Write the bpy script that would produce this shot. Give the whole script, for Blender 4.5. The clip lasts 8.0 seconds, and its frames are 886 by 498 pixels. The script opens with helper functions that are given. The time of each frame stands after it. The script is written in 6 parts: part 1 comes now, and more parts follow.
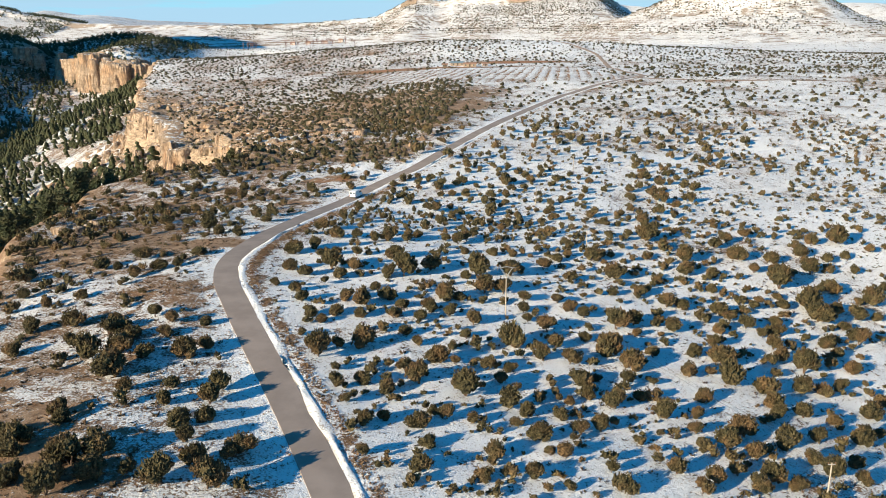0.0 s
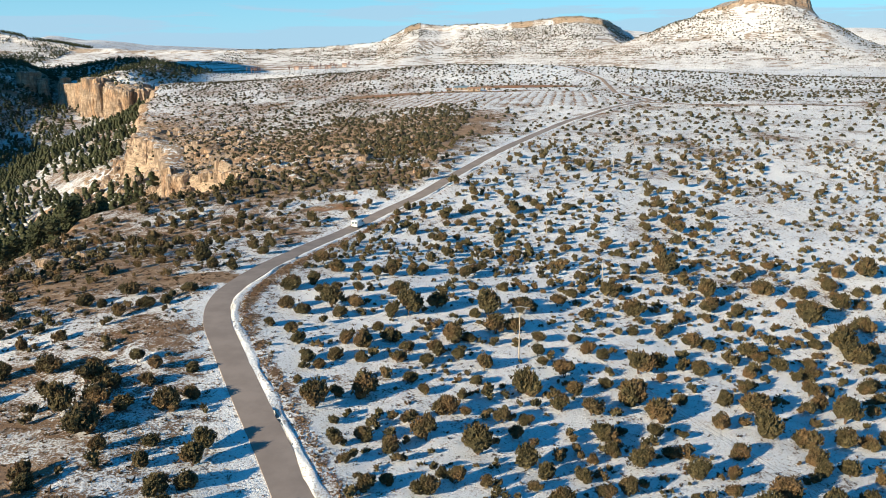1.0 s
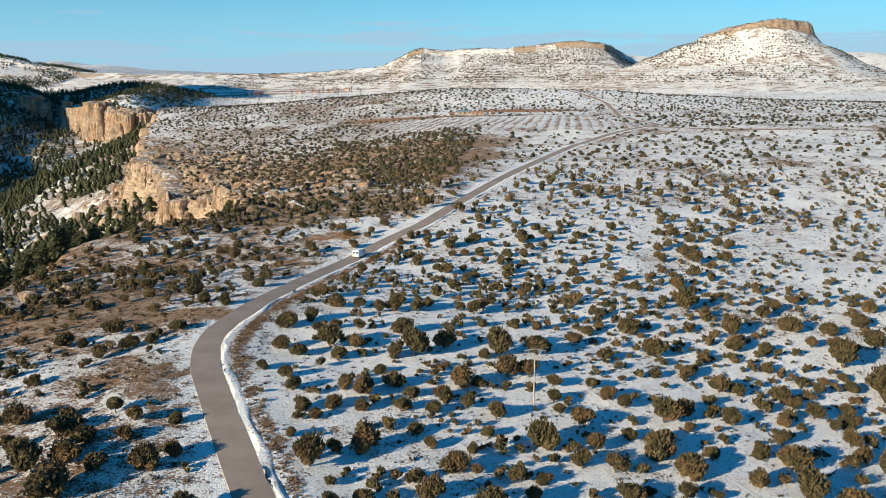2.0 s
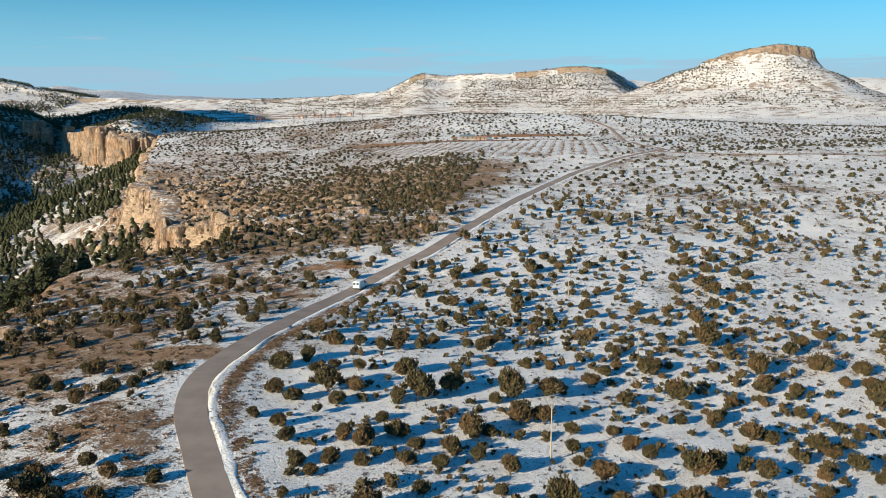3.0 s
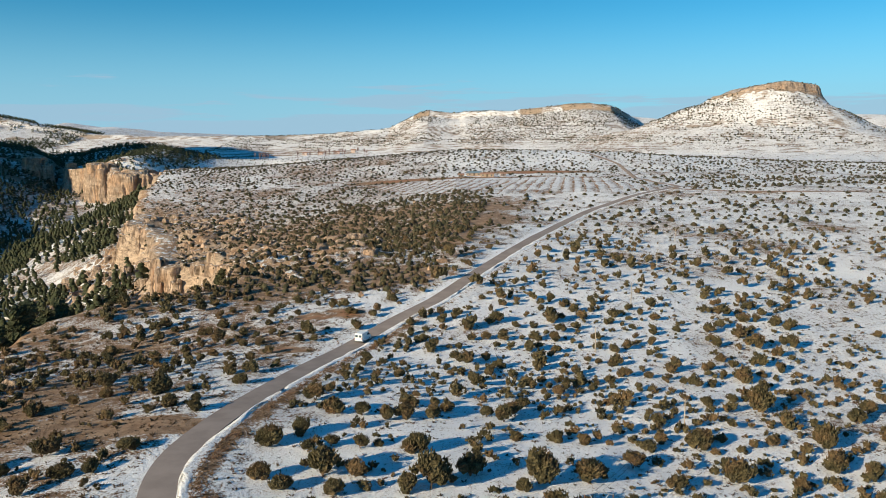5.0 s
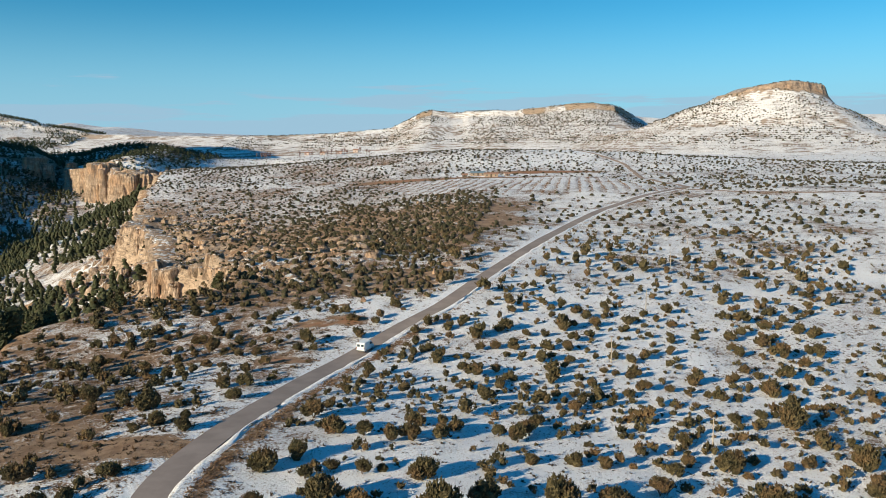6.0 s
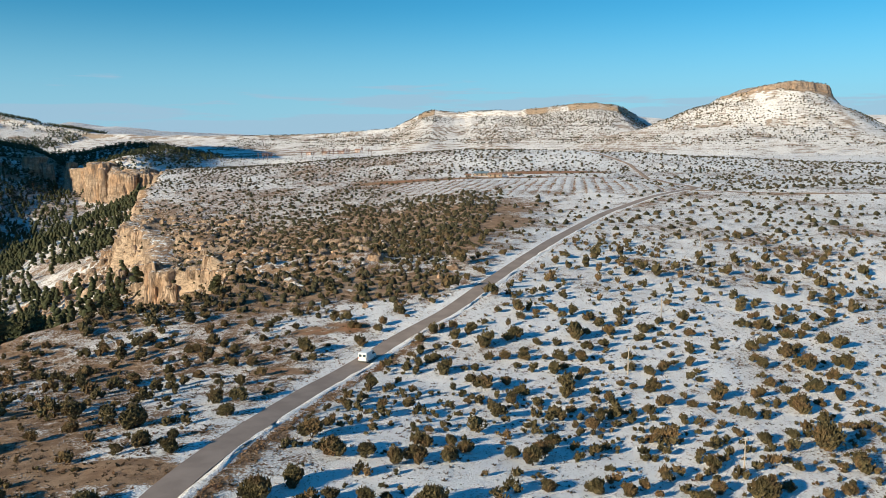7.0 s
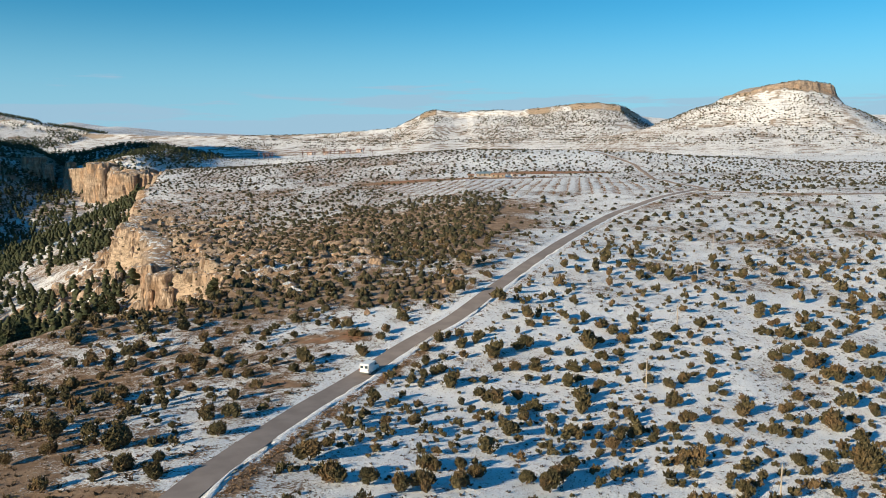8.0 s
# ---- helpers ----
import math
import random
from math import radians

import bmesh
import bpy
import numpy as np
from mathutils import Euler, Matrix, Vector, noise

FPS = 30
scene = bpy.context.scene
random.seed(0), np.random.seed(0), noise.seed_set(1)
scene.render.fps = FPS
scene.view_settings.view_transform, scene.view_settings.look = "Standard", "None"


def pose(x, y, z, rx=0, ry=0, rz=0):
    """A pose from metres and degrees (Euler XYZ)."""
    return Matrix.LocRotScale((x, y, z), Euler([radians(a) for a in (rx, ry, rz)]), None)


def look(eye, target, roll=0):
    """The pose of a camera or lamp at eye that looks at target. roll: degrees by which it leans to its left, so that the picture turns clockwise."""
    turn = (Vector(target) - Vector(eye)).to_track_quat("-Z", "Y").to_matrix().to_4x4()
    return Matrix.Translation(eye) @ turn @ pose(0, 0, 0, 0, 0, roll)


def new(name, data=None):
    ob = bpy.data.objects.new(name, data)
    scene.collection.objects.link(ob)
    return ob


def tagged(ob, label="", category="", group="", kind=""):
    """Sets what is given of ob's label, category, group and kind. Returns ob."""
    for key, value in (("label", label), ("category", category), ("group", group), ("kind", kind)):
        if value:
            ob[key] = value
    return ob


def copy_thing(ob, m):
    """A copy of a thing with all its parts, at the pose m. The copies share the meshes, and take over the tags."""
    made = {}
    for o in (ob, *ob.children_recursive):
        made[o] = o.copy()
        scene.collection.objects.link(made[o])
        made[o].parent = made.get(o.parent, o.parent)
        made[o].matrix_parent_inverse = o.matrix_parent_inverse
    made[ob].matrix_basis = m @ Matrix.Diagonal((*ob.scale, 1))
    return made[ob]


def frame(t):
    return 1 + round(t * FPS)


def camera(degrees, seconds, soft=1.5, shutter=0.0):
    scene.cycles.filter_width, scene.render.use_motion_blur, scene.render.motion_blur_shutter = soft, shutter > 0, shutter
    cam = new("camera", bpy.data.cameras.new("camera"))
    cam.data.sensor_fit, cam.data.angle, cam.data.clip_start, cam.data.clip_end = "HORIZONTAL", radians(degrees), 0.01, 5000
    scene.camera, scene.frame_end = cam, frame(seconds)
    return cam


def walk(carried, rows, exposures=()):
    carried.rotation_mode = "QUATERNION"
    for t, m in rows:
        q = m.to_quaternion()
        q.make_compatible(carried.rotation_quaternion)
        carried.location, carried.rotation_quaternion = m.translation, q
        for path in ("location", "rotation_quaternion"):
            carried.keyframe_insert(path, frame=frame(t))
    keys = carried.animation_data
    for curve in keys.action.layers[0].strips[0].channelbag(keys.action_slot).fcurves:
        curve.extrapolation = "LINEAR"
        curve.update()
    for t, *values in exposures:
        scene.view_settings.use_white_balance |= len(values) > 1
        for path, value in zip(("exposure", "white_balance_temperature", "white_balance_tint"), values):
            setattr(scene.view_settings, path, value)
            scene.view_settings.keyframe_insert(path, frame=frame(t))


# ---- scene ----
cam = camera(57.4, 8.0, soft=0.5)
# seconds, eye, yaw, pitch, roll
PATH = [
    (0.0, 0.00, 0.00, 45.00, -0.29, -15.02, 0.0),
    (0.5, -0.35, 4.76, 44.81, -0.17, -14.21, 0.0),
    (1.0, -0.71, 9.46, 44.62, -0.08, -13.36, 0.0),
    (1.5, -1.09, 14.11, 44.43, 0.00, -12.53, 0.0),
    (3.0, -2.26, 27.77, 43.90, 0.18, -9.99, 0.0),
    (3.5, -2.68, 32.22, 43.73, 0.24, -9.11, 0.0),
    (4.0, -3.10, 36.62, 43.57, 0.30, -8.27, 0.0),
    (4.4, -3.45, 40.10, 43.44, 0.35, -7.61, 0.0),
    (4.55, -3.58, 41.40, 43.39, 0.38, -7.47, 0.0),
    (4.8, -3.80, 43.55, 43.31, 0.42, -7.43, 0.0),
    (6.0, -4.89, 53.72, 42.94, 0.61, -7.43, 0.0),
    (6.5, -5.37, 57.86, 42.80, 0.68, -7.43, -0.1),
    (7.0, -5.85, 61.96, 42.65, 0.75, -7.42, -0.1),
    (7.5, -6.35, 66.01, 42.52, 0.80, -7.42, -0.1),
    (8.0, -6.85, 70.00, 42.38, 0.84, -7.41, -0.1),
]
walk(cam, [(t, pose(x, y, z, 90 + pitch, roll, yaw)) for t, x, y, z, yaw, pitch, roll in PATH],
     [(0.0, 0.94, 5090, -7), (1.5, 0.76, 5090, -7), (3.0, 0.60, 5090, -7), (4.5, 0.55, 5090, -7), (8.0, 0.55, 5090, -7)])

# ---- light ----
SUN_ELEV, SUN_FROM = 18.5, (-0.75, -0.66)      # low winter sun behind the viewer's left shoulder
world = bpy.data.worlds.new("sky")
scene.world = world
world.use_nodes = True
sky = world.node_tree.nodes.new("ShaderNodeTexSky")
sky.sky_type, sky.sun_disc = "NISHITA", False
sky.sun_elevation = radians(SUN_ELEV)
sky.sun_rotation = math.atan2(SUN_FROM[0], SUN_FROM[1])
sky.altitude, sky.air_density, sky.dust_density, sky.ozone_density = 1000, 0.9, 0.0, 1.0
back = world.node_tree.nodes["Background"]
back.inputs["Strength"].default_value = 0.050
wn, wl = world.node_tree.nodes, world.node_tree.links
coord = wn.new("ShaderNodeTexCoord")
stretch = wn.new("ShaderNodeMapping")
stretch.inputs["Scale"].default_value = (3.0, 3.0, 40.0)
wisps = wn.new("ShaderNodeTexNoise")
wisps.inputs["Scale"].default_value, wisps.inputs["Detail"].default_value, wisps.inputs["Roughness"].default_value = 1.6, 6, 0.55
split = wn.new("ShaderNodeSeparateXYZ")
low_band = wn.new("ShaderNodeMapRange")
low_band.inputs[1].default_value, low_band.inputs[2].default_value, low_band.inputs[3].default_value, low_band.inputs[4].default_value = 0.010, 0.085, 0.26, -0.16
total = wn.new("ShaderNodeMath")
cover = wn.new("ShaderNodeMapRange")
cover.interpolation_type = "SMOOTHSTEP"
cover.inputs[1].default_value, cover.inputs[2].default_value, cover.inputs[4].default_value = 0.53, 0.61, 0.65
cloud = wn.new("ShaderNodeMix")
cloud.data_type = "RGBA"
cloud.inputs[7].default_value = (6.4, 6.8, 7.5, 1)
wl.new(coord.outputs["Generated"], stretch.inputs["Vector"])
wl.new(stretch.outputs[0], wisps.inputs["Vector"])
wl.new(coord.outputs["Generated"], split.inputs[0])
wl.new(split.outputs["Z"], low_band.inputs[0])
wl.new(wisps.outputs["Fac"], total.inputs[0])
wl.new(low_band.outputs[0], total.inputs[1])
wl.new(total.outputs[0], cover.inputs[0])
wl.new(cover.outputs[0], cloud.inputs["Factor"])
clear = wn.new("ShaderNodeHueSaturation")
clear.inputs["Saturation"].default_value, clear.inputs["Hue"].default_value = 1.22, 0.488
wl.new(sky.outputs[0], clear.inputs["Color"])
bluer = wn.new("ShaderNodeMix")
bluer.data_type, bluer.blend_type = "RGBA", "MULTIPLY"
bluer.inputs["Factor"].default_value, bluer.inputs[7].default_value = 1.0, (0.78, 1.14, 1.25, 1)
wl.new(clear.outputs[0], bluer.inputs[6])
haze_band = wn.new("ShaderNodeMapRange")
haze_band.interpolation_type = "SMOOTHSTEP"
haze_band.inputs[1].default_value, haze_band.inputs[2].default_value, haze_band.inputs[3].default_value, haze_band.inputs[4].default_value = 0.0, 0.17, 0.85, 0.0
haze = wn.new("ShaderNodeMix")
haze.data_type = "RGBA"
haze.inputs[7].default_value = (5.6, 7.4, 8.6, 1)
wl.new(split.outputs["Z"], haze_band.inputs[0])
wl.new(haze_band.outputs[0], haze.inputs["Factor"])
wl.new(bluer.outputs[2], haze.inputs[6])
aloft_fill = wn.new("ShaderNodeMapRange")      # sky above the view, brightened as added fill for the shadows
aloft_fill.interpolation_type = "SMOOTHSTEP"
aloft_fill.inputs[1].default_value, aloft_fill.inputs[2].default_value, aloft_fill.inputs[3].default_value, aloft_fill.inputs[4].default_value = 0.18, 0.7, 1.0, 1.38
overhead = wn.new("ShaderNodeVectorMath")
overhead.operation = "SCALE"
wl.new(split.outputs["Z"], aloft_fill.inputs[0])
wl.new(haze.outputs[2], overhead.inputs[0])
wl.new(aloft_fill.outputs[0], overhead.inputs["Scale"])
wl.new(overhead.outputs[0], cloud.inputs[6])
wl.new(cloud.outputs[2], back.inputs["Color"])
sun = new("sun", bpy.data.lights.new("sun", "SUN"))
sun.data.energy, sun.data.angle, sun.data.color = 5.8, radians(0.53), (1.0, 0.68, 0.41)
sun.matrix_world = look((0, 0, 0), (-SUN_FROM[0], -SUN_FROM[1], -math.tan(radians(SUN_ELEV)) * math.hypot(*SUN_FROM)))

# ---- lie of the land ----
def hashed(i, j, seed):
    n = (i * 374761393 + j * 668265263 + seed * 974634777) & 0x7FFFFFFF
    n = ((n ^ (n >> 13)) * 1274126177) & 0x7FFFFFFF
    return ((n ^ (n >> 16)) & 0xFFFF) / 65535.0


def vnoise(x, y, seed=0):
    """Smooth value noise from 0 to 1 with cells of 1."""
    i, j = np.floor(x).astype(np.int64), np.floor(y).astype(np.int64)
    u, v = x - i, y - j
    u, v = u * u * (3 - 2 * u), v * v * (3 - 2 * v)
    a = hashed(i, j, seed) * (1 - u) + hashed(i + 1, j, seed) * u
    b = hashed(i, j + 1, seed) * (1 - u) + hashed(i + 1, j + 1, seed) * u
    return a * (1 - v) + b * v


def fbm(x, y, size, octaves=4, seed=0):
    """Layered noise about 0, roughly -1 to 1, whose largest swells are size metres across."""
    total, amp, norm = 0.0, 1.0, 0.0
    for k in range(octaves):
        f = 2.03 ** k / size
        total = total + amp * (2 * vnoise(x * f + 17.3 * k, y * f - 9.1 * k, seed + k) - 1)
        norm, amp = norm + amp, amp * 0.5
    return total / norm * 1.5


def ramp(x, lo, hi):
    s = np.clip((x - lo) / (hi - lo), 0, 1)
    return s * s * (3 - 2 * s)


def table(v, xs, zs, blur):
    return (np.interp(v - blur, xs, zs) + 2 * np.interp(v, xs, zs) + np.interp(v + blur, xs, zs)) / 4


def plateau(x, y):
    """The high ground with the road on it."""
    c = table(y, [-400, 0, 100, 150, 200, 250, 300, 350, 420, 470, 560, 640, 720, 800, 1300],
              [1, 1.6, 2.8, 5, 4.5, 8, 12, 12.5, 14, 17, 17, 16.5, 19, 22, 23], 10)
    east = table(y, [0, 95, 132, 150, 168, 200, 280, 350, 460, 700, 900], [-.15, -.15, -.135, -.10, -.06, -.035, -.05, 0, .03, .015, 0], 8)
    west = table(y, [0, 90, 126, 170, 190, 240, 300, 392, 494, 700, 900], [-.09, -.09, -.115, -.05, 0, .02, .12, .2, .13, .05, .03], 10)
    left = np.maximum(-x, 0)
    crest = 1 - ramp(y, 190, 240)
    fall = -west * np.where(left > 36, left * (1 - crest) + 36 * crest, left) - 0.08 * crest * np.maximum(left - 38, 0)
    z = c + np.where(x > 0, east * 160 * np.tanh(np.maximum(x, 0) / 160), fall)
    z = z + 15 * np.exp(-((x - 50) / 230) ** 2 - ((y - 850) / 100) ** 2)
    return z


RIM = [(-52, -600), (-58, 60), (-73, 125), (-82, 148), (-90, 165), (-97, 200), (-95, 218), (-85, 235), (-71, 250), (-65, 268), (-68, 295), (-80, 325), (-91, 345), (-101, 364),
       (-110, 384), (-119, 386), (-129, 389), (-133, 402), (-144, 424), (-152, 452), (-164, 470), (-170, 487), (-188, 494), (-193, 520), (-204, 560), (-240, 660),
       (-277, 800), (-317, 930), (-322, 985), (-338, 1062), (-364, 1064), (-372, 1012), (-400, 1034), (-440, 1085), (-530, 1150), (-600, 1330), (-640, 1400), (-720, 1490), (-830, 1470), (-1000, 1500), (-1500, 1400)]


def rim_distance(x, y):
    """Metres from the canyon's rim: above 0 on the high ground, below 0 in the canyon; and the y of the nearest rim."""
    best, near = np.full(np.shape(x), 1e9), np.zeros(np.shape(x))
    inside = np.zeros(np.shape(x), bool)
    ring = RIM + [(-4000, 1400), (-4000, -600)]
    for k, (x0, y0) in enumerate(ring):
        x1, y1 = ring[(k + 1) % len(ring)]
        dx, dy = x1 - x0, y1 - y0
        if k < len(RIM) - 1:
            s = np.clip(((x - x0) * dx + (y - y0) * dy) / (dx * dx + dy * dy), 0, 1)
            d = np.hypot(x - x0 - s * dx, y - y0 - s * dy)
            near = np.where(d < best, y0 + s * dy, near)
            best = np.minimum(best, d)
        if dy:
            cross = ((y0 > y) != (y1 > y)) & (x < dx * (y - y0) / dy + x0)
            inside ^= cross
    return np.where(inside, -best, best), near


def cliff_height(y):
    return np.interp(y, [0, 190, 240, 330, 345, 362, 376, 385, 394, 402, 470, 484, 505, 515, 560, 700, 850, 960, 1150, 1300, 1480], [3, 4, 5, 3, 4, 12, 18, 20, 18, 8, 8, 16, 16, 9, 10, 9, 14, 36, 38, 12, 36])


MESA = (614, 1650, 105, 74)     # centre and half axes of the cap rock


def mesa_reach(x, y):
    """1 on the rim of the mesa's cap rock, less inside it."""
    return np.hypot((x - MESA[0]) / MESA[2], (y - MESA[1]) / MESA[3])


def mesa_foot(x):
    """Where the cap rock stands on the slope, above sea level zero of the plain."""
    return 144 - 14 * np.clip((x - MESA[0]) / MESA[2], -1.1, 1.1) ** 2


def ridge_edge(x):
    """How far back the edge of the long ridge lies; its end turns away behind the mesa."""
    return 1960 + 40 * fbm(x, x * 0 + 3, 300, 2, 8) + 1.7 * np.clip(x - 362, 0, 100)


def mountains(x, y):
    """Mesa, ridge and far hills above the plain, and an unseen shoulder added for its shadow."""
    out = (mesa_reach(x, y) - 1) * 92 + 9 * fbm(x, y, 75, 4, 5)
    z = np.interp(out, [-60, 0, 14, 45, 85, 130, 190, 300, 430, 560], [122, 121, 109, 89, 68, 50, 37, 19, 7, 0])
    z = z - 10 * np.clip((x - MESA[0]) / MESA[2], -1, 1) ** 2 * ramp(z, 85, 110) - 13 * ramp(x, MESA[0] + 60, MESA[0] + 190) * ramp(z, 20, 60)
    top = np.interp(x, [-1700, -1300, -1092, -957, -835, -700, -400, -277, -211, -145, -106, -73, -53, -27, 0, 20, 33, 92, 125, 150, 158, 211, 251, 277, 317, 350, 383, 422, 462, 594, 800, 940, 985, 1100, 1500],
                    [156, 137, 121, 89, 67, 59, 51, 54, 57, 62, 79, 97, 101, 97, 93, 93, 96, 97, 95, 96, 100, 104, 108, 113, 113, 109, 103, 93, 88, 84, 60, 68, 92, 95, 60])
    top = top * (1 + 0.015 * fbm(x, y, 60, 3, 14))
    q = ridge_edge(x) - y
    z = np.maximum(z, top * np.interp(q, [-400, -60, 0, 14, 24, 120, 300, 560, 760], [0.8, 0.95, 1, 0.96, 0.86, 0.62, 0.32, 0.08, 0]))
    z = np.where(z < 5, z, np.where(z > 62, z, 3.4 * (np.floor(z / 3.4) + ramp(z / 3.4 - np.floor(z / 3.4), 0.72, 1.0))) + 0.2 * fbm(x, y, 30, 2, 6))
    wooded = 28 * np.exp(-((x + 505) / 105) ** 2 - ((y - 1340) / 105) ** 2)
    ravine = x - np.interp(y, [1040, 1150, 1290], [-348, -318, -265])
    cut = -38 * np.exp(-(ravine / 50) ** 2) * ramp(y, 1045, 1090) * (1 - ramp(y, 1230, 1330))
    far = 60 * np.exp(-((x + 1960) / 120) ** 2 - ((y - 4300) / 400) ** 2) + 30 * np.exp(-((x + 1720) / 130) ** 2 - ((y - 4300) / 400) ** 2)
    # Mountain out of view to the left, added to shade the gorge head.
    along, over = -0.75 * x - 0.66 * y, 0.66 * x - 0.75 * y
    shoulder = 215 * np.exp(-((over + 1490) / 290) ** 8 - (along / 120) ** 2)
    spur = 17 * np.exp(-((x + 428) / 38) ** 2) * ramp(y, 1080, 1120) * (1 - ramp(y, 1240, 1310))
    return z + wooded + cut + spur + far + shoulder


def terrace_wall(x, y):
    """1 on the dry-stone risers of the terraced lower slopes."""
    z = mountains(x, y) / 3.4
    return ((mountains(x, y) > 6) & (z * 3.4 < 62)) * (1 - ramp(np.abs(z - np.floor(z) - 0.5), 0.25, 0.46)) * ramp(fbm(x, y, 60, 3, 77), -0.5, 0.1)


def height(x, y):
    x, y = np.asarray(x, float), np.asarray(y, float)
    jag = fbm(x, y, 14, 3, 21) * np.interp(y, [0, 200, 290, 560, 700, 900, 1150, 1400], [1.5, 1.5, 1.0, 1.0, 5, 3, 3, 9])
    d, near = rim_distance(x, y)
    wall = ramp(near, 935, 950) * (1 - ramp(near, 1300, 1330))
    d = d + jag - 6 * wall
    lumps = ramp(y, 240, 290) * (1 - ramp(y, 520, 600)) * ramp(70 - d, 0, 60)
    high = plateau(x, y) + mountains(x, y) + fbm(x, y, 45, 4, 3) * 0.7 + fbm(x, y, 7, 2, 4) * 0.12 + lumps * (np.maximum(fbm(x, y, 16, 4, 33), 0) * 5.0)
    deep = -d
    drop = cliff_height(near)
    rimz = plateau(np.maximum(x, -0.42 * y - 30), y)
    low = rimz - drop * ramp(deep, 0, 4) - (0.42 + 0.2 * ramp(near, 245, 270) * (1 - ramp(near, 400, 420)) + 0.4 * ramp(near, 290, 325) * (1 - ramp(near, 395, 415))) * np.maximum(deep - 6 * wall, 0)
    floor = np.interp(y, [-400, 300, 486, 940, 1000, 1150, 1300, 1500], [-60, -60, -70, -60, -45, -20, -8, 0])
    west = floor + 0.5 * np.maximum(0, -x + np.interp(y, [0, 500, 1000, 1150, 1300, 1500], [-210, -400, -525, -535, -570, -690]))
    west = np.minimum(west, 30 + 0.3 * np.maximum(west - 30, 0))
    low = np.maximum(np.maximum(low, floor), west) + fbm(x, y, 60, 4, 9) * 5 * ramp(deep, 4, 60)
    # The same unseen shade-casting mountain, on the gorge side of the rim.
    along, over = -0.75 * x - 0.66 * y, 0.66 * x - 0.75 * y
    low = low + 215 * np.exp(-((over + 1490) / 290) ** 8 - (along / 120) ** 2)
    return np.where(d > 0, high, low)


ROAD = [(62, -150), (40, -75), (21, -20), (6, 20), (-2, 46), (-9.7, 66.7), (-17.9, 86.5), (-24.0, 100), (-29.5, 112.3), (-33.8, 123), (-35.6, 134), (-34.4, 147), (-31.2, 164),
        (-26.4, 185), (-17.2, 212), (-5.5, 236), (7.5, 270.5), (19.5, 302), (33.5, 342), (56, 396), (82, 438), (112, 474)]
TRACK = [(112, 474), (120, 486), (126, 518), (124, 556), (130, 622), (138, 692), (142, 737), (140, 762), (128, 800), (112, 860)]
SPUR = [(112, 474), (124, 466), (160, 452), (230, 446)]


def smooth_line(points, step):
    """Evenly spaced points on a smooth line through the given ones."""
    p = np.array([points[0]] + list(points) + [points[-1]], float)
    out = []
    for k in range(1, len(p) - 2):
        a, b, c, d = p[k - 1:k + 3]
        u = np.linspace(0, 1, 60, endpoint=False)[:, None]
        out.append(0.5 * (2 * b + (c - a) * u + (2 * a - 5 * b + 4 * c - d) * u ** 2 + (3 * b - a - 3 * c + d) * u ** 3))
    q = np.concatenate(out + [p[-1:]])
    s = np.concatenate([[0], np.cumsum(np.hypot(*np.diff(q, axis=0).T))])
    t = np.arange(0, s[-1], step)
    return np.stack([np.interp(t, s, q[:, 0]), np.interp(t, s, q[:, 1])], 1)


def orchard(x, y):
    """1 inside the ploughed field before the farm."""
    left = np.interp(y, [458, 550, 640], [4, -46, -62])
    return ramp(y, 458, 468) * (1 - ramp(y, 634, 646)) * ramp(x, left - 4, left + 4) * (1 - ramp(x, 100, 112))


ROAD_LINE, TRACK_LINE, SPUR_LINE = smooth_line(ROAD, 1.0), smooth_line(TRACK, 2.0), smooth_line(SPUR, 2.0)


def across(line):
    """Unit vectors to the right of the way."""
    d = np.gradient(line, axis=0)
    d /= np.hypot(d[:, 0], d[:, 1])[:, None]
    return np.stack([d[:, 1], -d[:, 0]], 1)


def line_distance(x, y, line):
    """Signed distance from a line (right of the way: above 0) and the index of its nearest point."""
    shape, x, y = np.shape(x), np.ravel(x), np.ravel(y)
    dist, idx = np.full(x.shape, 1e6), np.zeros(x.shape, int)
    lo, hi = line.min(0) - 30, line.max(0) + 30
    sel = np.where((x > lo[0]) & (x < hi[0]) & (y > lo[1]) & (y < hi[1]))[0]
    side = across(line)
    for part_sel in np.array_split(sel, max(1, len(sel) // 8000)):
        d = np.hypot(x[part_sel, None] - line[None, :, 0], y[part_sel, None] - line[None, :, 1])
        i = d.argmin(1)
        s = (x[part_sel] - line[i, 0]) * side[i, 0] + (y[part_sel] - line[i, 1]) * side[i, 1]
        dist[part_sel], idx[part_sel] = np.sign(s + 1e-9) * d[np.arange(len(i)), i], i
    return dist.reshape(shape), idx.reshape(shape)


def smoothed(z, n):
    k = np.ones(n) / n
    return np.convolve(np.pad(z, n // 2, mode="edge"), k, mode="valid")[:len(z)]


ROAD_Z = smoothed(height(*ROAD_LINE.T), 25)
TRACK_Z = smoothed(height(*TRACK_LINE.T), 9)


def ground_z(x, y):
    """The finished ground: the land, levelled under and beside the road."""
    z = height(x, y)
    d, i = line_distance(x, y, ROAD_LINE)
    w = 1 - ramp(np.abs(d), 3.2, 9.0)
    bed = ROAD_Z[i] - 0.01 - 0.16 * (1 - ramp(np.abs(d), 1.4, 2.1))
    return z * (1 - w) + bed * w


# ---- land end ----

# ---- materials ----
def shader(name):
    m = bpy.data.materials.new(name)
    m.use_nodes = True
    return m, m.node_tree.nodes, m.node_tree.links, m.node_tree.nodes["Principled BSDF"]


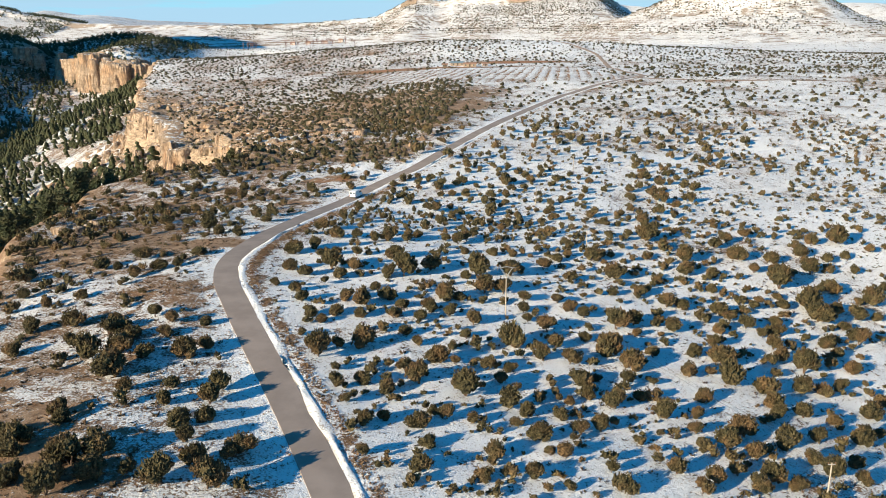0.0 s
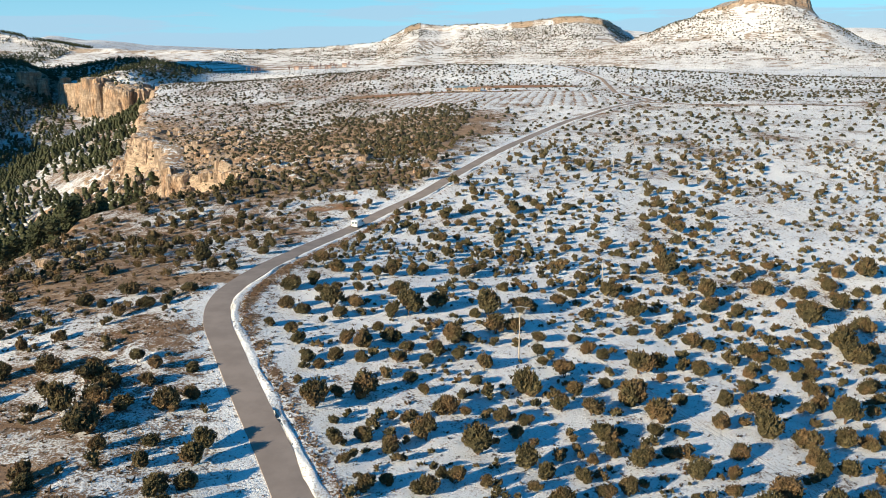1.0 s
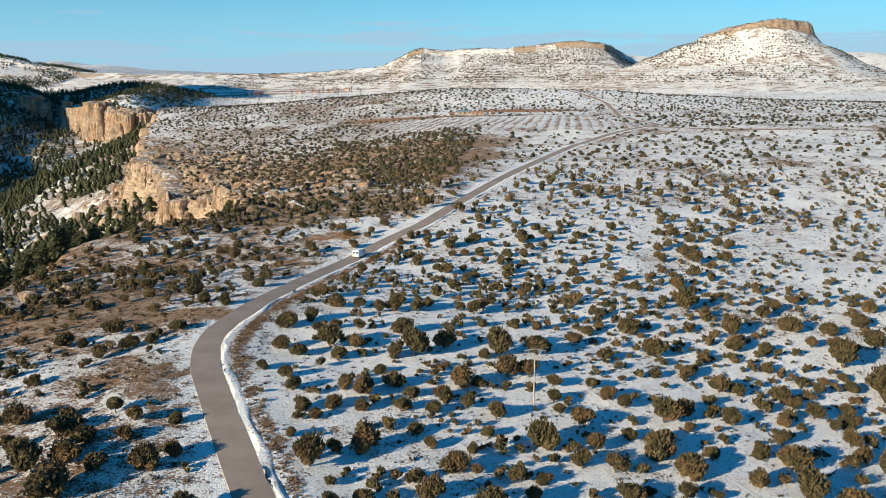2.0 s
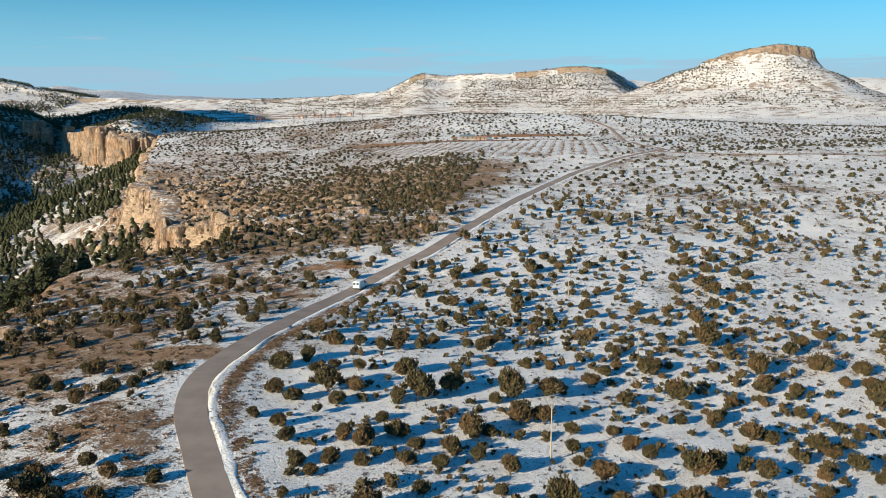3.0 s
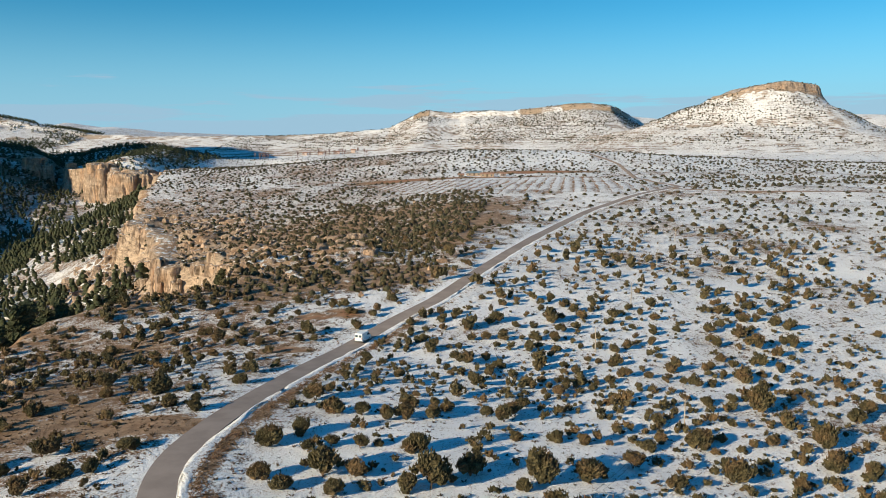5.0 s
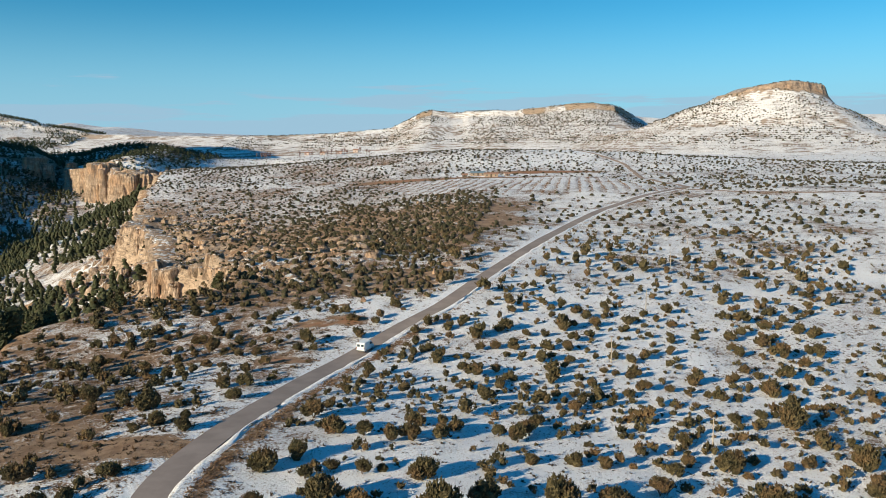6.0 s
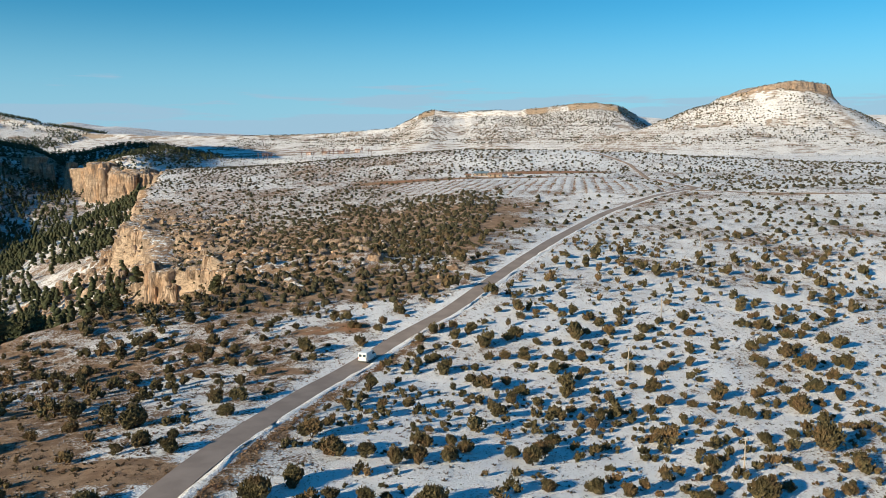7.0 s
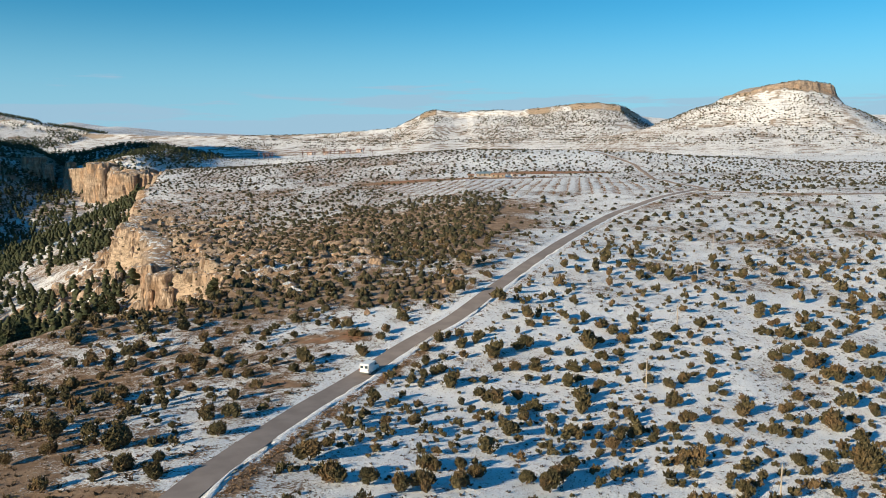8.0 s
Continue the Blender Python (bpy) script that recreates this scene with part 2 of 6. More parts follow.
class Nodes:
    """Short forms for building node trees."""

    def __init__(self, name, rough=0.9, spec=0.2):
        self.m, self.n, self.l, self.out = shader(name)
        self.out.inputs["Roughness"].default_value = rough
        self.out.inputs["Specular IOR Level"].default_value = spec
        self.geo = self.n.new("ShaderNodeNewGeometry")
        self.pos = self.geo.outputs["Position"]

    def put(self, socket, value):
        if isinstance(value, (int, float)):
            socket.default_value = value
        elif isinstance(value, tuple):
            socket.default_value = (*value, 1) if len(socket.default_value) == 4 and len(value) == 3 else value
        else:
            self.l.new(value, socket)

    def noise(self, size, detail=3, rough=0.55, vector=None, squash=None):
        t = self.n.new("ShaderNodeTexNoise")
        v = vector or self.pos
        if squash:
            mp = self.n.new("ShaderNodeMapping")
            self.l.new(v, mp.inputs["Vector"])
            mp.inputs["Scale"].default_value = squash
            v = mp.outputs[0]
        self.l.new(v, t.inputs["Vector"])
        t.inputs["Scale"].default_value, t.inputs["Detail"].default_value, t.inputs["Roughness"].default_value = 1 / size, detail, rough
        return t.outputs["Fac"]

    def math(self, op, a, b=0.0, c=0.0):
        t = self.n.new("ShaderNodeMath")
        t.operation = op
        for k, v in enumerate((a, b, c)):
            self.put(t.inputs[k], v)
        return t.outputs[0]

    def ramp(self, v, lo, hi, a=0.0, b=1.0):
        t = self.n.new("ShaderNodeMapRange")
        t.interpolation_type = "SMOOTHSTEP"
        for k, val in enumerate((v, lo, hi, a, b)):
            self.put(t.inputs[k], val)
        return t.outputs[0]

    def mix(self, fac, a, b):
        t = self.n.new("ShaderNodeMix")
        t.data_type = "RGBA"
        self.put(t.inputs["Factor"], fac)
        self.put(t.inputs[6], a)
        self.put(t.inputs[7], b)
        return t.outputs[2]

    def attr(self, name):
        t = self.n.new("ShaderNodeAttribute")
        t.attribute_name = name
        return t.outputs["Fac"]

    def random(self, island=False):
        if island:
            return self.geo.outputs["Random Per Island"]
        t = self.n.new("ShaderNodeObjectInfo")
        return t.outputs["Random"]

    def bump(self, h, dist, strength=1.0):
        t = self.n.new("ShaderNodeBump")
        t.inputs["Strength"].default_value, t.inputs["Distance"].default_value = strength, dist
        self.l.new(h, t.inputs["Height"])
        self.l.new(t.outputs[0], self.out.inputs["Normal"])

    def colour(self, v):
        self.put(self.out.inputs["Base Color"], v)
        return self.m


def ground_material():
    g = Nodes("snowy_ground", 0.85, 0.2)
    fine, mid, big = g.noise(0.34, 5, 0.72), g.noise(2.6, 4, 0.6), g.noise(14, 3, 0.5)
    soil = g.mix(g.ramp(mid, 0.35, 0.65), (0.21, 0.135, 0.08), (0.345, 0.24, 0.15))
    soil = g.mix(g.ramp(fine, 0.55, 0.74, 0.0, 0.8), soil, (0.12, 0.085, 0.05))
    soil = g.mix(g.ramp(g.attr("red"), 0.1, 0.9), soil, g.mix(mid, (0.26, 0.12, 0.06), (0.36, 0.20, 0.11)))
    strata = g.noise(3.0, 5, 0.6, squash=(0.5, 0.5, 2.2))
    streak = g.noise(2.2, 4, 0.6, squash=(1.0, 1.0, 0.22))
    rock = g.mix(g.ramp(strata, 0.3, 0.7), (0.36, 0.265, 0.18), (0.50, 0.385, 0.275))
    rock = g.mix(g.ramp(streak, 0.55, 0.72), rock, (0.24, 0.18, 0.13))
    crack = g.math("ABSOLUTE", g.math("SUBTRACT", g.noise(3.0, 6, 0.7, squash=(0.6, 0.6, 1.6)), 0.5))
    rock = g.mix(g.ramp(crack, 0.0, 0.045, 0.7, 0.0), rock, (0.10, 0.075, 0.05))
    soil = g.mix(g.math("MULTIPLY", g.attr("hill"), 0.65), soil, (0.36, 0.31, 0.26))
    base = g.mix(g.ramp(g.math("ADD", g.attr("rock"), g.math("MULTIPLY", mid, 0.4)), 0.55, 0.8), soil, rock)
    n = g.math("ADD", g.math("MULTIPLY", fine, 0.5), g.math("ADD", g.math("MULTIPLY", mid, 0.32), g.math("MULTIPLY", big, 0.18)))
    terraces = g.noise(6, 6, 0.7, squash=(0.35, 0.35, 2.6))
    n = g.math("ADD", n, g.math("MULTIPLY", g.attr("hill"), g.math("MULTIPLY", g.math("SUBTRACT", terraces, 0.51), 0.7)))
    edge = g.math("SUBTRACT", 0.80, g.math("MULTIPLY", g.attr("snow"), 0.55))
    cover = g.ramp(n, g.math("SUBTRACT", edge, 0.02), g.math("ADD", edge, 0.035))
    speck = g.math("ADD", g.noise(0.22, 2, 0.5), g.math("MULTIPLY", g.math("SUBTRACT", mid, 0.5), 0.55))
    cover = g.math("MULTIPLY", cover, g.ramp(speck, 0.60, 0.67, 1.0, 0.4))
    white = g.mix(big, (0.84, 0.84, 0.86), (0.90, 0.885, 0.87))
    h = g.math("ADD", g.math("MULTIPLY", cover, 0.5), g.math("ADD", fine, g.math("MULTIPLY", mid, 1.5)))
    stubble = g.math("MULTIPLY", g.attr("hill"), g.ramp(g.noise(1.3, 6, 0.75), 0.42, 0.62, 0.0, 0.6))
    white = g.mix(stubble, white, (0.40, 0.34, 0.28))
    g.bump(h, 0.28, 1.0)
    return g.colour(g.mix(cover, base, white))


def foliage(name, dark, light, brown, rough=0.75):
    g = Nodes(name, rough, 0.15)
    tone = g.mix(g.random(True), dark, light)
    patch = g.noise(3.5, 2)
    tone = g.mix(g.ramp(patch, 0.45, 0.68, 0, 0.85), tone, brown)
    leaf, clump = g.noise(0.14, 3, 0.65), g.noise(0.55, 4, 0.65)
    # Self-shade in the gaps between leaves and clumps, put into the colour.
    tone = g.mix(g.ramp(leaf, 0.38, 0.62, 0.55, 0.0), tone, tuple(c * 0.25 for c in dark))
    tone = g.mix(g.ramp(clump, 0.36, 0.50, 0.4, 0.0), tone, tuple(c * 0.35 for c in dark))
    g.bump(g.math("ADD", leaf, g.math("MULTIPLY", clump, 3.0)), 0.16, 0.9)
    return g.colour(tone)


GROUND = ground_material()
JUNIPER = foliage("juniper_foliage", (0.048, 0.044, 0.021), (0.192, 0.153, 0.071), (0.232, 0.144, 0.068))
# Darker green scrub, deepened too for the self-shade its smooth domes lack.
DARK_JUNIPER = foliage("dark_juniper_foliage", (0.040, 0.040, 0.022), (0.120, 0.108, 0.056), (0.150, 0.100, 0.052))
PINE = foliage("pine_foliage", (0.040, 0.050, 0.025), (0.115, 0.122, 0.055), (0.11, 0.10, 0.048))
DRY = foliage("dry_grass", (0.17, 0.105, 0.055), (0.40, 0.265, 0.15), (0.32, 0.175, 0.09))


def plain(name, colour, rough=0.7, metal=0.0, vary=0.25, size=0.3):
    g = Nodes(name, rough, 0.3)
    g.out.inputs["Metallic"].default_value = metal
    n = g.noise(size, 4)
    dark = tuple(c * (1 - vary) for c in colour)
    return g.colour(g.mix(g.ramp(n, 0.3, 0.7), dark, colour))


def asphalt_material():
    g = Nodes("asphalt", 0.9, 0.25)
    worn, grain, patch = g.noise(3.5, 4), g.noise(0.05, 2), g.noise(12, 3)
    c = g.mix(g.ramp(worn, 0.3, 0.7), (0.26, 0.212, 0.182), (0.335, 0.275, 0.237))
    c = g.mix(g.ramp(patch, 0.5, 0.7, 0, 0.5), c, (0.21, 0.173, 0.15))
    c = g.mix(g.math("MULTIPLY", grain, 0.35), c, (0.14, 0.125, 0.115))
    g.bump(grain, 0.01, 0.5)
    return g.colour(c)


ASPHALT = asphalt_material()
BARK = plain("bark", (0.16, 0.11, 0.075), 0.9, 0, 0.5, 0.1)


# ---- mesh tools ----
def mesh_np(name, verts, faces, mat, smooth=False, attrs=None):
    """A mesh from arrays: verts N x 3, faces M x 3 or M x 4."""
    me = bpy.data.meshes.new(name)
    verts, faces = np.asarray(verts, np.float32), np.asarray(faces, np.int32)
    n, k = faces.shape
    me.vertices.add(len(verts))
    me.vertices.foreach_set("co", verts.ravel())
    me.loops.add(n * k)
    me.loops.foreach_set("vertex_index", faces.ravel())
    me.polygons.add(n)
    me.polygons.foreach_set("loop_start", np.arange(0, n * k, k, dtype=np.int32))
    me.polygons.foreach_set("use_smooth", np.full(n, smooth))
    me.update(calc_edges=True)
    for key, values in (attrs or {}).items():
        me.attributes.new(key, "FLOAT", "POINT").data.foreach_set("value", np.asarray(values, np.float32).ravel())
    me.materials.append(mat)
    me.validate()
    return me


def grid_faces(rows, cols):
    i = np.arange((rows - 1) * cols).reshape(rows - 1, cols)[:, :-1].ravel()
    return np.stack([i, i + 1, i + cols + 1, i + cols], 1)


def graded(stops):
    """Coordinates from (from, to, step) stretches."""
    out = [np.arange(a, b, s) for a, b, s in stops]
    return np.concatenate(out + [[stops[-1][1]]])


def spot(x, y, cx, cy, rx, ry, turn=0):
    c, s = math.cos(radians(turn)), math.sin(radians(turn))
    u, v = (x - cx) * c + (y - cy) * s, -(x - cx) * s + (y - cy) * c
    return np.exp(-((u / rx) ** 2 + (v / ry) ** 2) ** 1.5)


# ---- ground ----
def ground_cover(x, y, z, steep):
    """Snow, rock and red earth, from 0 to 1, by where on the land a place lies."""
    d, near = rim_distance(x, y)
    road, _ = line_distance(x, y, ROAD_LINE)
    snow = np.full(x.shape, 0.735)
    snow -= 0.09 * ramp(y, 230, 340) * (1 - ramp(y, 700, 900))
    slope = ramp(y, 225, 262) * (1 - ramp(y, 400, 480)) * ramp(40 - x + (y - 270) * 0.20, 25, 55) * (d > -2)
    snow -= slope * (0.115 + 0.14 * ramp(fbm(x, y, 20, 4, 35), -0.5, 0.35)) * (0.55 + 0.45 * (1 - ramp(y, 330, 390) * ramp(x, -70, -30)))
    snow -= 0.07 * ramp(y, 420, 470) * (1 - ramp(y, 900, 1100)) * ramp(-x, -20, 60)
    snow -= 0.20 * spot(x, y, -44, 64, 13, 14) + 0.05 * ramp(-x, 34, 44) * ramp(y, 55, 70) * (1 - ramp(y, 150, 190)) * ramp(fbm(x, y, 11, 3, 43), -0.5, 0.4)
    snow -= 0.10 * spot(x, y, -62, 165, 16, 26) + 0.02 * ramp(-x, 22, 46) * ramp(y, 50, 62) * (1 - ramp(y, 225, 245))
    heath = np.clip(spot(x, y, -44, 117, 10, 3.5, 8) + 0.8 * spot(x, y, -37, 113, 5, 2.5) + 0.7 * spot(x, y, -55, 130, 8, 3), 0, 1)
    snow -= 0.15 * heath
    strips = fbm(x * 0.45 + 0.3 * y, y * 1.1, 9, 4, 48)
    snow -= 0.06 * ramp(-x, 20, 34) * (y < 245) + 0.06 * ramp(-x, 24, 40) * ramp(y, 55, 70) * (1 - ramp(y, 235, 260)) * ramp(strips, -0.15, 0.4)
    snow -= 0.12 * (d < 0) * (1 - ramp(-d, 30, 120)) + 0.13 * np.exp(-np.maximum(d, 0) / 9) * (d > 0) * (y > 90) * (y < 262)
    snow -= 0.08 * ramp(fbm(x, y, 26, 3, 31), 0.05, 0.6) * (y < 500)
    open_slope = np.clip(spot(x, y, -250, 543, 78, 18, -46) + spot(x, y, -205, 522, 22, 34), 0, 1)
    snow = np.where((d < -5) & (y < 1400), 0.55 + 0.06 * fbm(x, y, 18, 3, 32) + 0.05 * open_slope + 0.02 * ramp(y, 700, 800) - 0.2 * ramp(near, 225, 250) * (1 - ramp(near, 392, 410)) * ramp(d, -24, -8), snow)
    snow -= 0.10 * (y > 620) * fbm(x, y, 34, 4, 37) + 0.28 * (y > 1100) * ramp(steep, 0.34, 0.55) * (z < 66) * ramp(fbm(x, y, 40, 2, 38), -0.5, 0.3)
    hills = ramp(z, 34, 60) * (y > 900)
    snow -= 0.02 * hills + 0.08 * hills * fbm(x, y, 22, 3, 39)
    cap = (mesa_reach(x, y) < 1.04) * 1.0
    worn = spot(x, y, -42, 146, 9, 3.0, -10) * ramp(fbm(x, y, 5, 3, 81), -0.9, -0.2)
    red = spot(x, y, -30, 220, 7, 5, 30) * ramp(fbm(x, y, 6, 3, 82), -0.7, 0.0) + 0.7 * spot(x, y, -34.5, 194, 5, 2.5) * ramp(fbm(x, y, 5, 3, 83), -0.5, 0.1) + 0.25 * worn + 0.9 * spot(x, y, 72, 694, 40, 9) + 0.8 * spot(x, y, -46, 661, 26, 6) + 0.55 * spot(x, y, 10, 655, 60, 6) + 0.12 * spot(x, y, 170, 452, 50, 4)
    red += 0.22 * spot(x, y, -62, 160, 14, 14) * ramp(fbm(x, y, 9, 3, 13), -0.1, 0.4) + 0.25 * slope * ramp(fbm(x, y, 18, 3, 12), 0.2, 0.6)
    red += 0.3 * heath
    snow -= 0.75 * np.clip(red - 0.3 * heath, 0, 1) + 0.6 * worn
    snow -= 0.5 * cap
    rock = np.clip(cap + ramp(steep, np.where(y > 1400, 1.0, 1.05), 1.6) + 0.85 * np.exp(-np.maximum(d, 0) / 22) * (d > -8) * ramp(y, 352, 384) * (1 - ramp(y, 560, 640)) + 0.5 * slope * ramp(fbm(x, y, 14, 4, 36), -0.1, 0.5), 0, 1)
    snow -= 0.8 * ramp(steep, 0.95, 1.4) * ((x < 0) | (y < 1000)) * (y < 1560) + 0.05 * ramp(steep, 0.28, 0.5) * (y > 1100) + 0.6 * ramp(steep, np.where(y > 1400, 1.1, 0.8), np.where(y > 1400, 1.5, 1.3)) + 0.3 * rock
    rows = 0.5 + 0.5 * np.sin((x * 0.99 - y * 0.15) * 2 * np.pi / 6.4 + 0.5 * fbm(x, y, 30, 2, 78))
    snow += orchard(x, y) * (0.02 - 0.12 * ramp(rows, 0.45, 0.85) * (0.6 + 0.4 * ramp(fbm(x, y, 25, 3, 79), -0.4, 0.4)))
    snow -= 0.26 * terrace_wall(x, y) * (y > 1050)
    edge = ridge_edge(x) - y
    band = ramp(edge, -3, 2) * (1 - ramp(edge, 20, 27)) * (ramp(x, 225, 250) * (1 - ramp(x, 375, 395)) + ramp(x, 153, 160) * (1 - ramp(x, 195, 215)) + ramp(x, -92, -84) * (1 - ramp(x, -58, -48)) + ramp(x, 960, 985))
    rock = np.clip(rock + band * ramp(fbm(x, y, 30, 3, 80), -0.6, 0.0), 0, 1)
    snow -= 0.8 * band * ramp(fbm(x, y, 30, 3, 80), -0.6, 0.0)
    strip = ramp(road, 3.2, 3.8) * (1 - ramp(road, 4.6, 5.5)) * (1 - 0.8 * ramp(y, 190, 240))
    snow -= 0.22 * strip
    bank = ramp(np.abs(road), 1.8, 2.1) * (1 - ramp(np.abs(road), 3.4, 4.0))
    snow = snow + 0.12 * bank
    return np.clip(snow, -0.1, 1), rock, np.clip(red, 0, 1), np.maximum(ramp(z, 6, 40) * (y > 1000), 0.45 * ramp(y, 850, 1050))


def build_ground():
    xs = graded([(-6000, -2000, 400), (-2000, -1000, 40), (-1000, -400, 10), (-400, -130, 3.4), (-130, 130, 1.8), (130, 400, 3.8), (400, 1000, 8.5), (1000, 2000, 40), (2000, 6000, 400)])
    ys = graded([(-6000, -400, 400), (-400, 40, 10), (40, 320, 1.7), (320, 560, 2.5), (560, 1100, 5.5), (1100, 1250, 8), (1250, 1980, 6), (1980, 2050, 7), (2050, 3000, 50), (3000, 6000, 300)])
    x, y = np.meshgrid(xs, ys)
    z = ground_z(x, y)
    gy, gx = np.gradient(z, ys, xs)
    snow, rock, red, hill = ground_cover(x, y, z, np.hypot(gx, gy))
    me = mesh_np("ground", np.stack([x, y, z], -1).reshape(-1, 3), grid_faces(len(ys), len(xs)), GROUND, True,
                 {"snow": snow, "rock": rock, "red": red, "hill": hill})
    return tagged(new("ground", me), "patchy snow over brown earth, rock and cliffs", "ground", kind="structure")


ground = build_ground()


def ribbon(name, line, z, offsets, lifts, mat, label, category, ragged=0.0, seed=0, smooth=True):
    """A strip along a line: offsets to the right and lifts at each line of its cross section."""
    side = across(line)
    rows = []
    s = np.arange(len(line)) * 1.0
    for k, (o, h) in enumerate(zip(offsets, lifts)):
        off = o + ragged * fbm(s, s * 0 + 7 * k, 6, 3, seed + k) * (0.4 if h > 0.1 else 1)
        lift = h * (1 + (0.5 * fbm(s, s * 0 + 3 * k, 4, 3, seed + 40 + k) if ragged else 0))
        rows.append(np.stack([line[:, 0] + side[:, 0] * off, line[:, 1] + side[:, 1] * off, z + lift], 1))
    v = np.stack(rows, 1).reshape(-1, 3)
    me = mesh_np(name, v, grid_faces(len(line), len(offsets))[:, ::-1], mat, smooth, {"snow": 0.74 + 0.10 * fbm(v[:, 0], v[:, 1], 5, 3, seed + 60)})
    return tagged(new(name, me), label, category, kind="structure")


ribbon("road", ROAD_LINE, ROAD_Z, (-2.0, -1.96, -1.0, 0, 1.0, 1.96, 2.0), (-0.3, 0.05, 0.058, 0.062, 0.058, 0.05, -0.3), ASPHALT,
       "narrow grey-brown asphalt country road, bare of snow", "road", 0.0, 0, False)
ribbon("track", TRACK_LINE, TRACK_Z + 0.1, (-2.2, -1, 0, 1, 2.2), (-0.2, 0.1, 0.12, 0.1, -0.2), plain("track_gravel", (0.36, 0.27, 0.2), 0.9, 0, 0.3, 2.0), "pale gravel farm track edged with snow", "track", 0.3, 3)
ribbon("track", SPUR_LINE, smoothed(height(*SPUR_LINE.T), 9) + 0.1, (-1.8, -0.9, 0, 0.9, 1.8), (-0.2, 0.08, 0.1, 0.08, -0.2), plain("spur_earth", (0.30, 0.215, 0.15), 0.9, 0, 0.35, 2.0), "brown earth track leading off beside the road's end", "track", 0.4, 9)
ribbon("snow_bank", ROAD_LINE, ROAD_Z, (1.8, 2.02, 2.3, 2.7, 3.05, 3.4), (0.0, 0.075, 0.10, 0.09, 0.05, -0.12), GROUND, "low ridge of ploughed snow along the road's edge", "snow bank", 0.5, 5)


# ---- rock walls ----
def rock_material():
    g = Nodes("ochre_limestone", 0.9, 0.15)
    bed = g.noise(4.0, 5, 0.6, squash=(0.35, 0.35, 1.6))
    stain = g.noise(5.0, 5, 0.6, squash=(1.0, 1.0, 0.18))
    fine, broad = g.noise(0.8, 5, 0.65), g.noise(22, 3, 0.5)
    c = g.mix(g.ramp(bed, 0.32, 0.68), (0.35, 0.26, 0.18), (0.56, 0.43, 0.32))
    c = g.mix(g.ramp(broad, 0.45, 0.65, 0, 0.75), c, (0.50, 0.32, 0.19))
    c = g.mix(g.ramp(stain, 0.50, 0.64, 0, 0.85), c, (0.22, 0.175, 0.14))
    c = g.mix(g.ramp(fine, 0.55, 0.75, 0, 0.5), c, (0.22, 0.16, 0.10))
    crack = g.math("ABSOLUTE", g.math("SUBTRACT", g.noise(3.2, 6, 0.68, squash=(1.0, 1.0, 0.3)), 0.5))
    c = g.mix(g.ramp(crack, 0.0, 0.03, 0.5, 0.0), c, (0.16, 0.115, 0.08))
    snowy = g.ramp(g.noise(2.5, 4, 0.6), 0.52, 0.6)
    flat = g.n.new("ShaderNodeSeparateXYZ")
    g.l.new(g.geo.outputs["True Normal"], flat.inputs[0])
    c = g.mix(g.math("MULTIPLY", g.ramp(flat.outputs["Z"], 0.72, 0.88), snowy), c, (0.82, 0.82, 0.83))
    g.bump(g.math("ADD", fine, g.math("ADD", bed, g.ramp(crack, 0.0, 0.06))), 0.6, 1.0)
    return g.colour(c)


ROCK = rock_material()


def straight_line(points, step):
    p = np.array(points, float)
    t = np.concatenate([[0], np.cumsum(np.hypot(*np.diff(p, axis=0).T))])
    u = np.arange(0, t[-1], step)
    return np.stack([np.interp(u, t, p[:, 0]), np.interp(u, t, p[:, 1])], 1)


def cliff(points, step, rows, drops, label, seed, size=1.0):
    """A weathered wall below the rim, with buttresses, deep clefts, flutes and ledges. drops: heights along it; size: of its forms."""
    line = straight_line(points, step)
    line = np.stack([smoothed(line[:, 0], 5), smoothed(line[:, 1], 5)], 1)
    out = -across(line)
    s = np.arange(len(line)) * step
    inner = line - out * 11.0
    top = smoothed(ground_z(inner[:, 0], inner[:, 1]), 9)
    drop = np.interp(s, np.linspace(0, s[-1], len(drops)), drops)
    ends = ramp(s, 0, 6) * ramp(s[-1] - s, 0, 6)
    crest = top + (0.9 * fbm(s, s * 0 + 5, 11 * size, 3, seed + 7) + 0.2) * size * ends
    V = [np.stack([*(line - out * 13.0).T, top - 1.2], 1), np.stack([*(line - out * 9.0).T, top + 0.25], 1),
         np.stack([*(line - out * 4.0).T, 0.5 * (top + crest) + 0.4], 1)]
    for j in range(rows + 1):
        v = j / rows
        z = crest - (drop + crest - top) * v
        split = fbm(s + 0.06 * z, z * 0.05, 15 * size, 3, seed)
        cleft = np.exp(-(split / 0.11) ** 2) * (4.6 - 1.5 * v)
        side = np.exp(-(fbm(s, z * 0.1 + 3, 6 * size, 2, seed + 1) / 0.12) ** 2) * 1.3
        swell = 2.4 * fbm(s, z * 0.2, 17 * size, 3, seed + 2) + 0.45 * fbm(s, z * 0.35, 2.4 * size, 3, seed + 3)
        ledge = 1.5 * (vnoise(z / (4.5 * size) + 0.02 * s, s / 25, seed + 4) - 0.5) + 0.9 * math.sin(v * math.pi * 0.8)
        o = (0.6 + (swell - cleft - side + ledge) * size + 3.0 * v ** 3 * size) * ends
        if j == 0:
            o = o - 0.8
        V.append(np.stack([line[:, 0] + out[:, 0] * o, line[:, 1] + out[:, 1] * o, z], 1))
    me = mesh_np("cliff", np.stack(V, 1).reshape(-1, 3), grid_faces(len(line), rows + 4), ROCK, True)
    return tagged(new("cliff", me), label, "cliff", kind="structure")


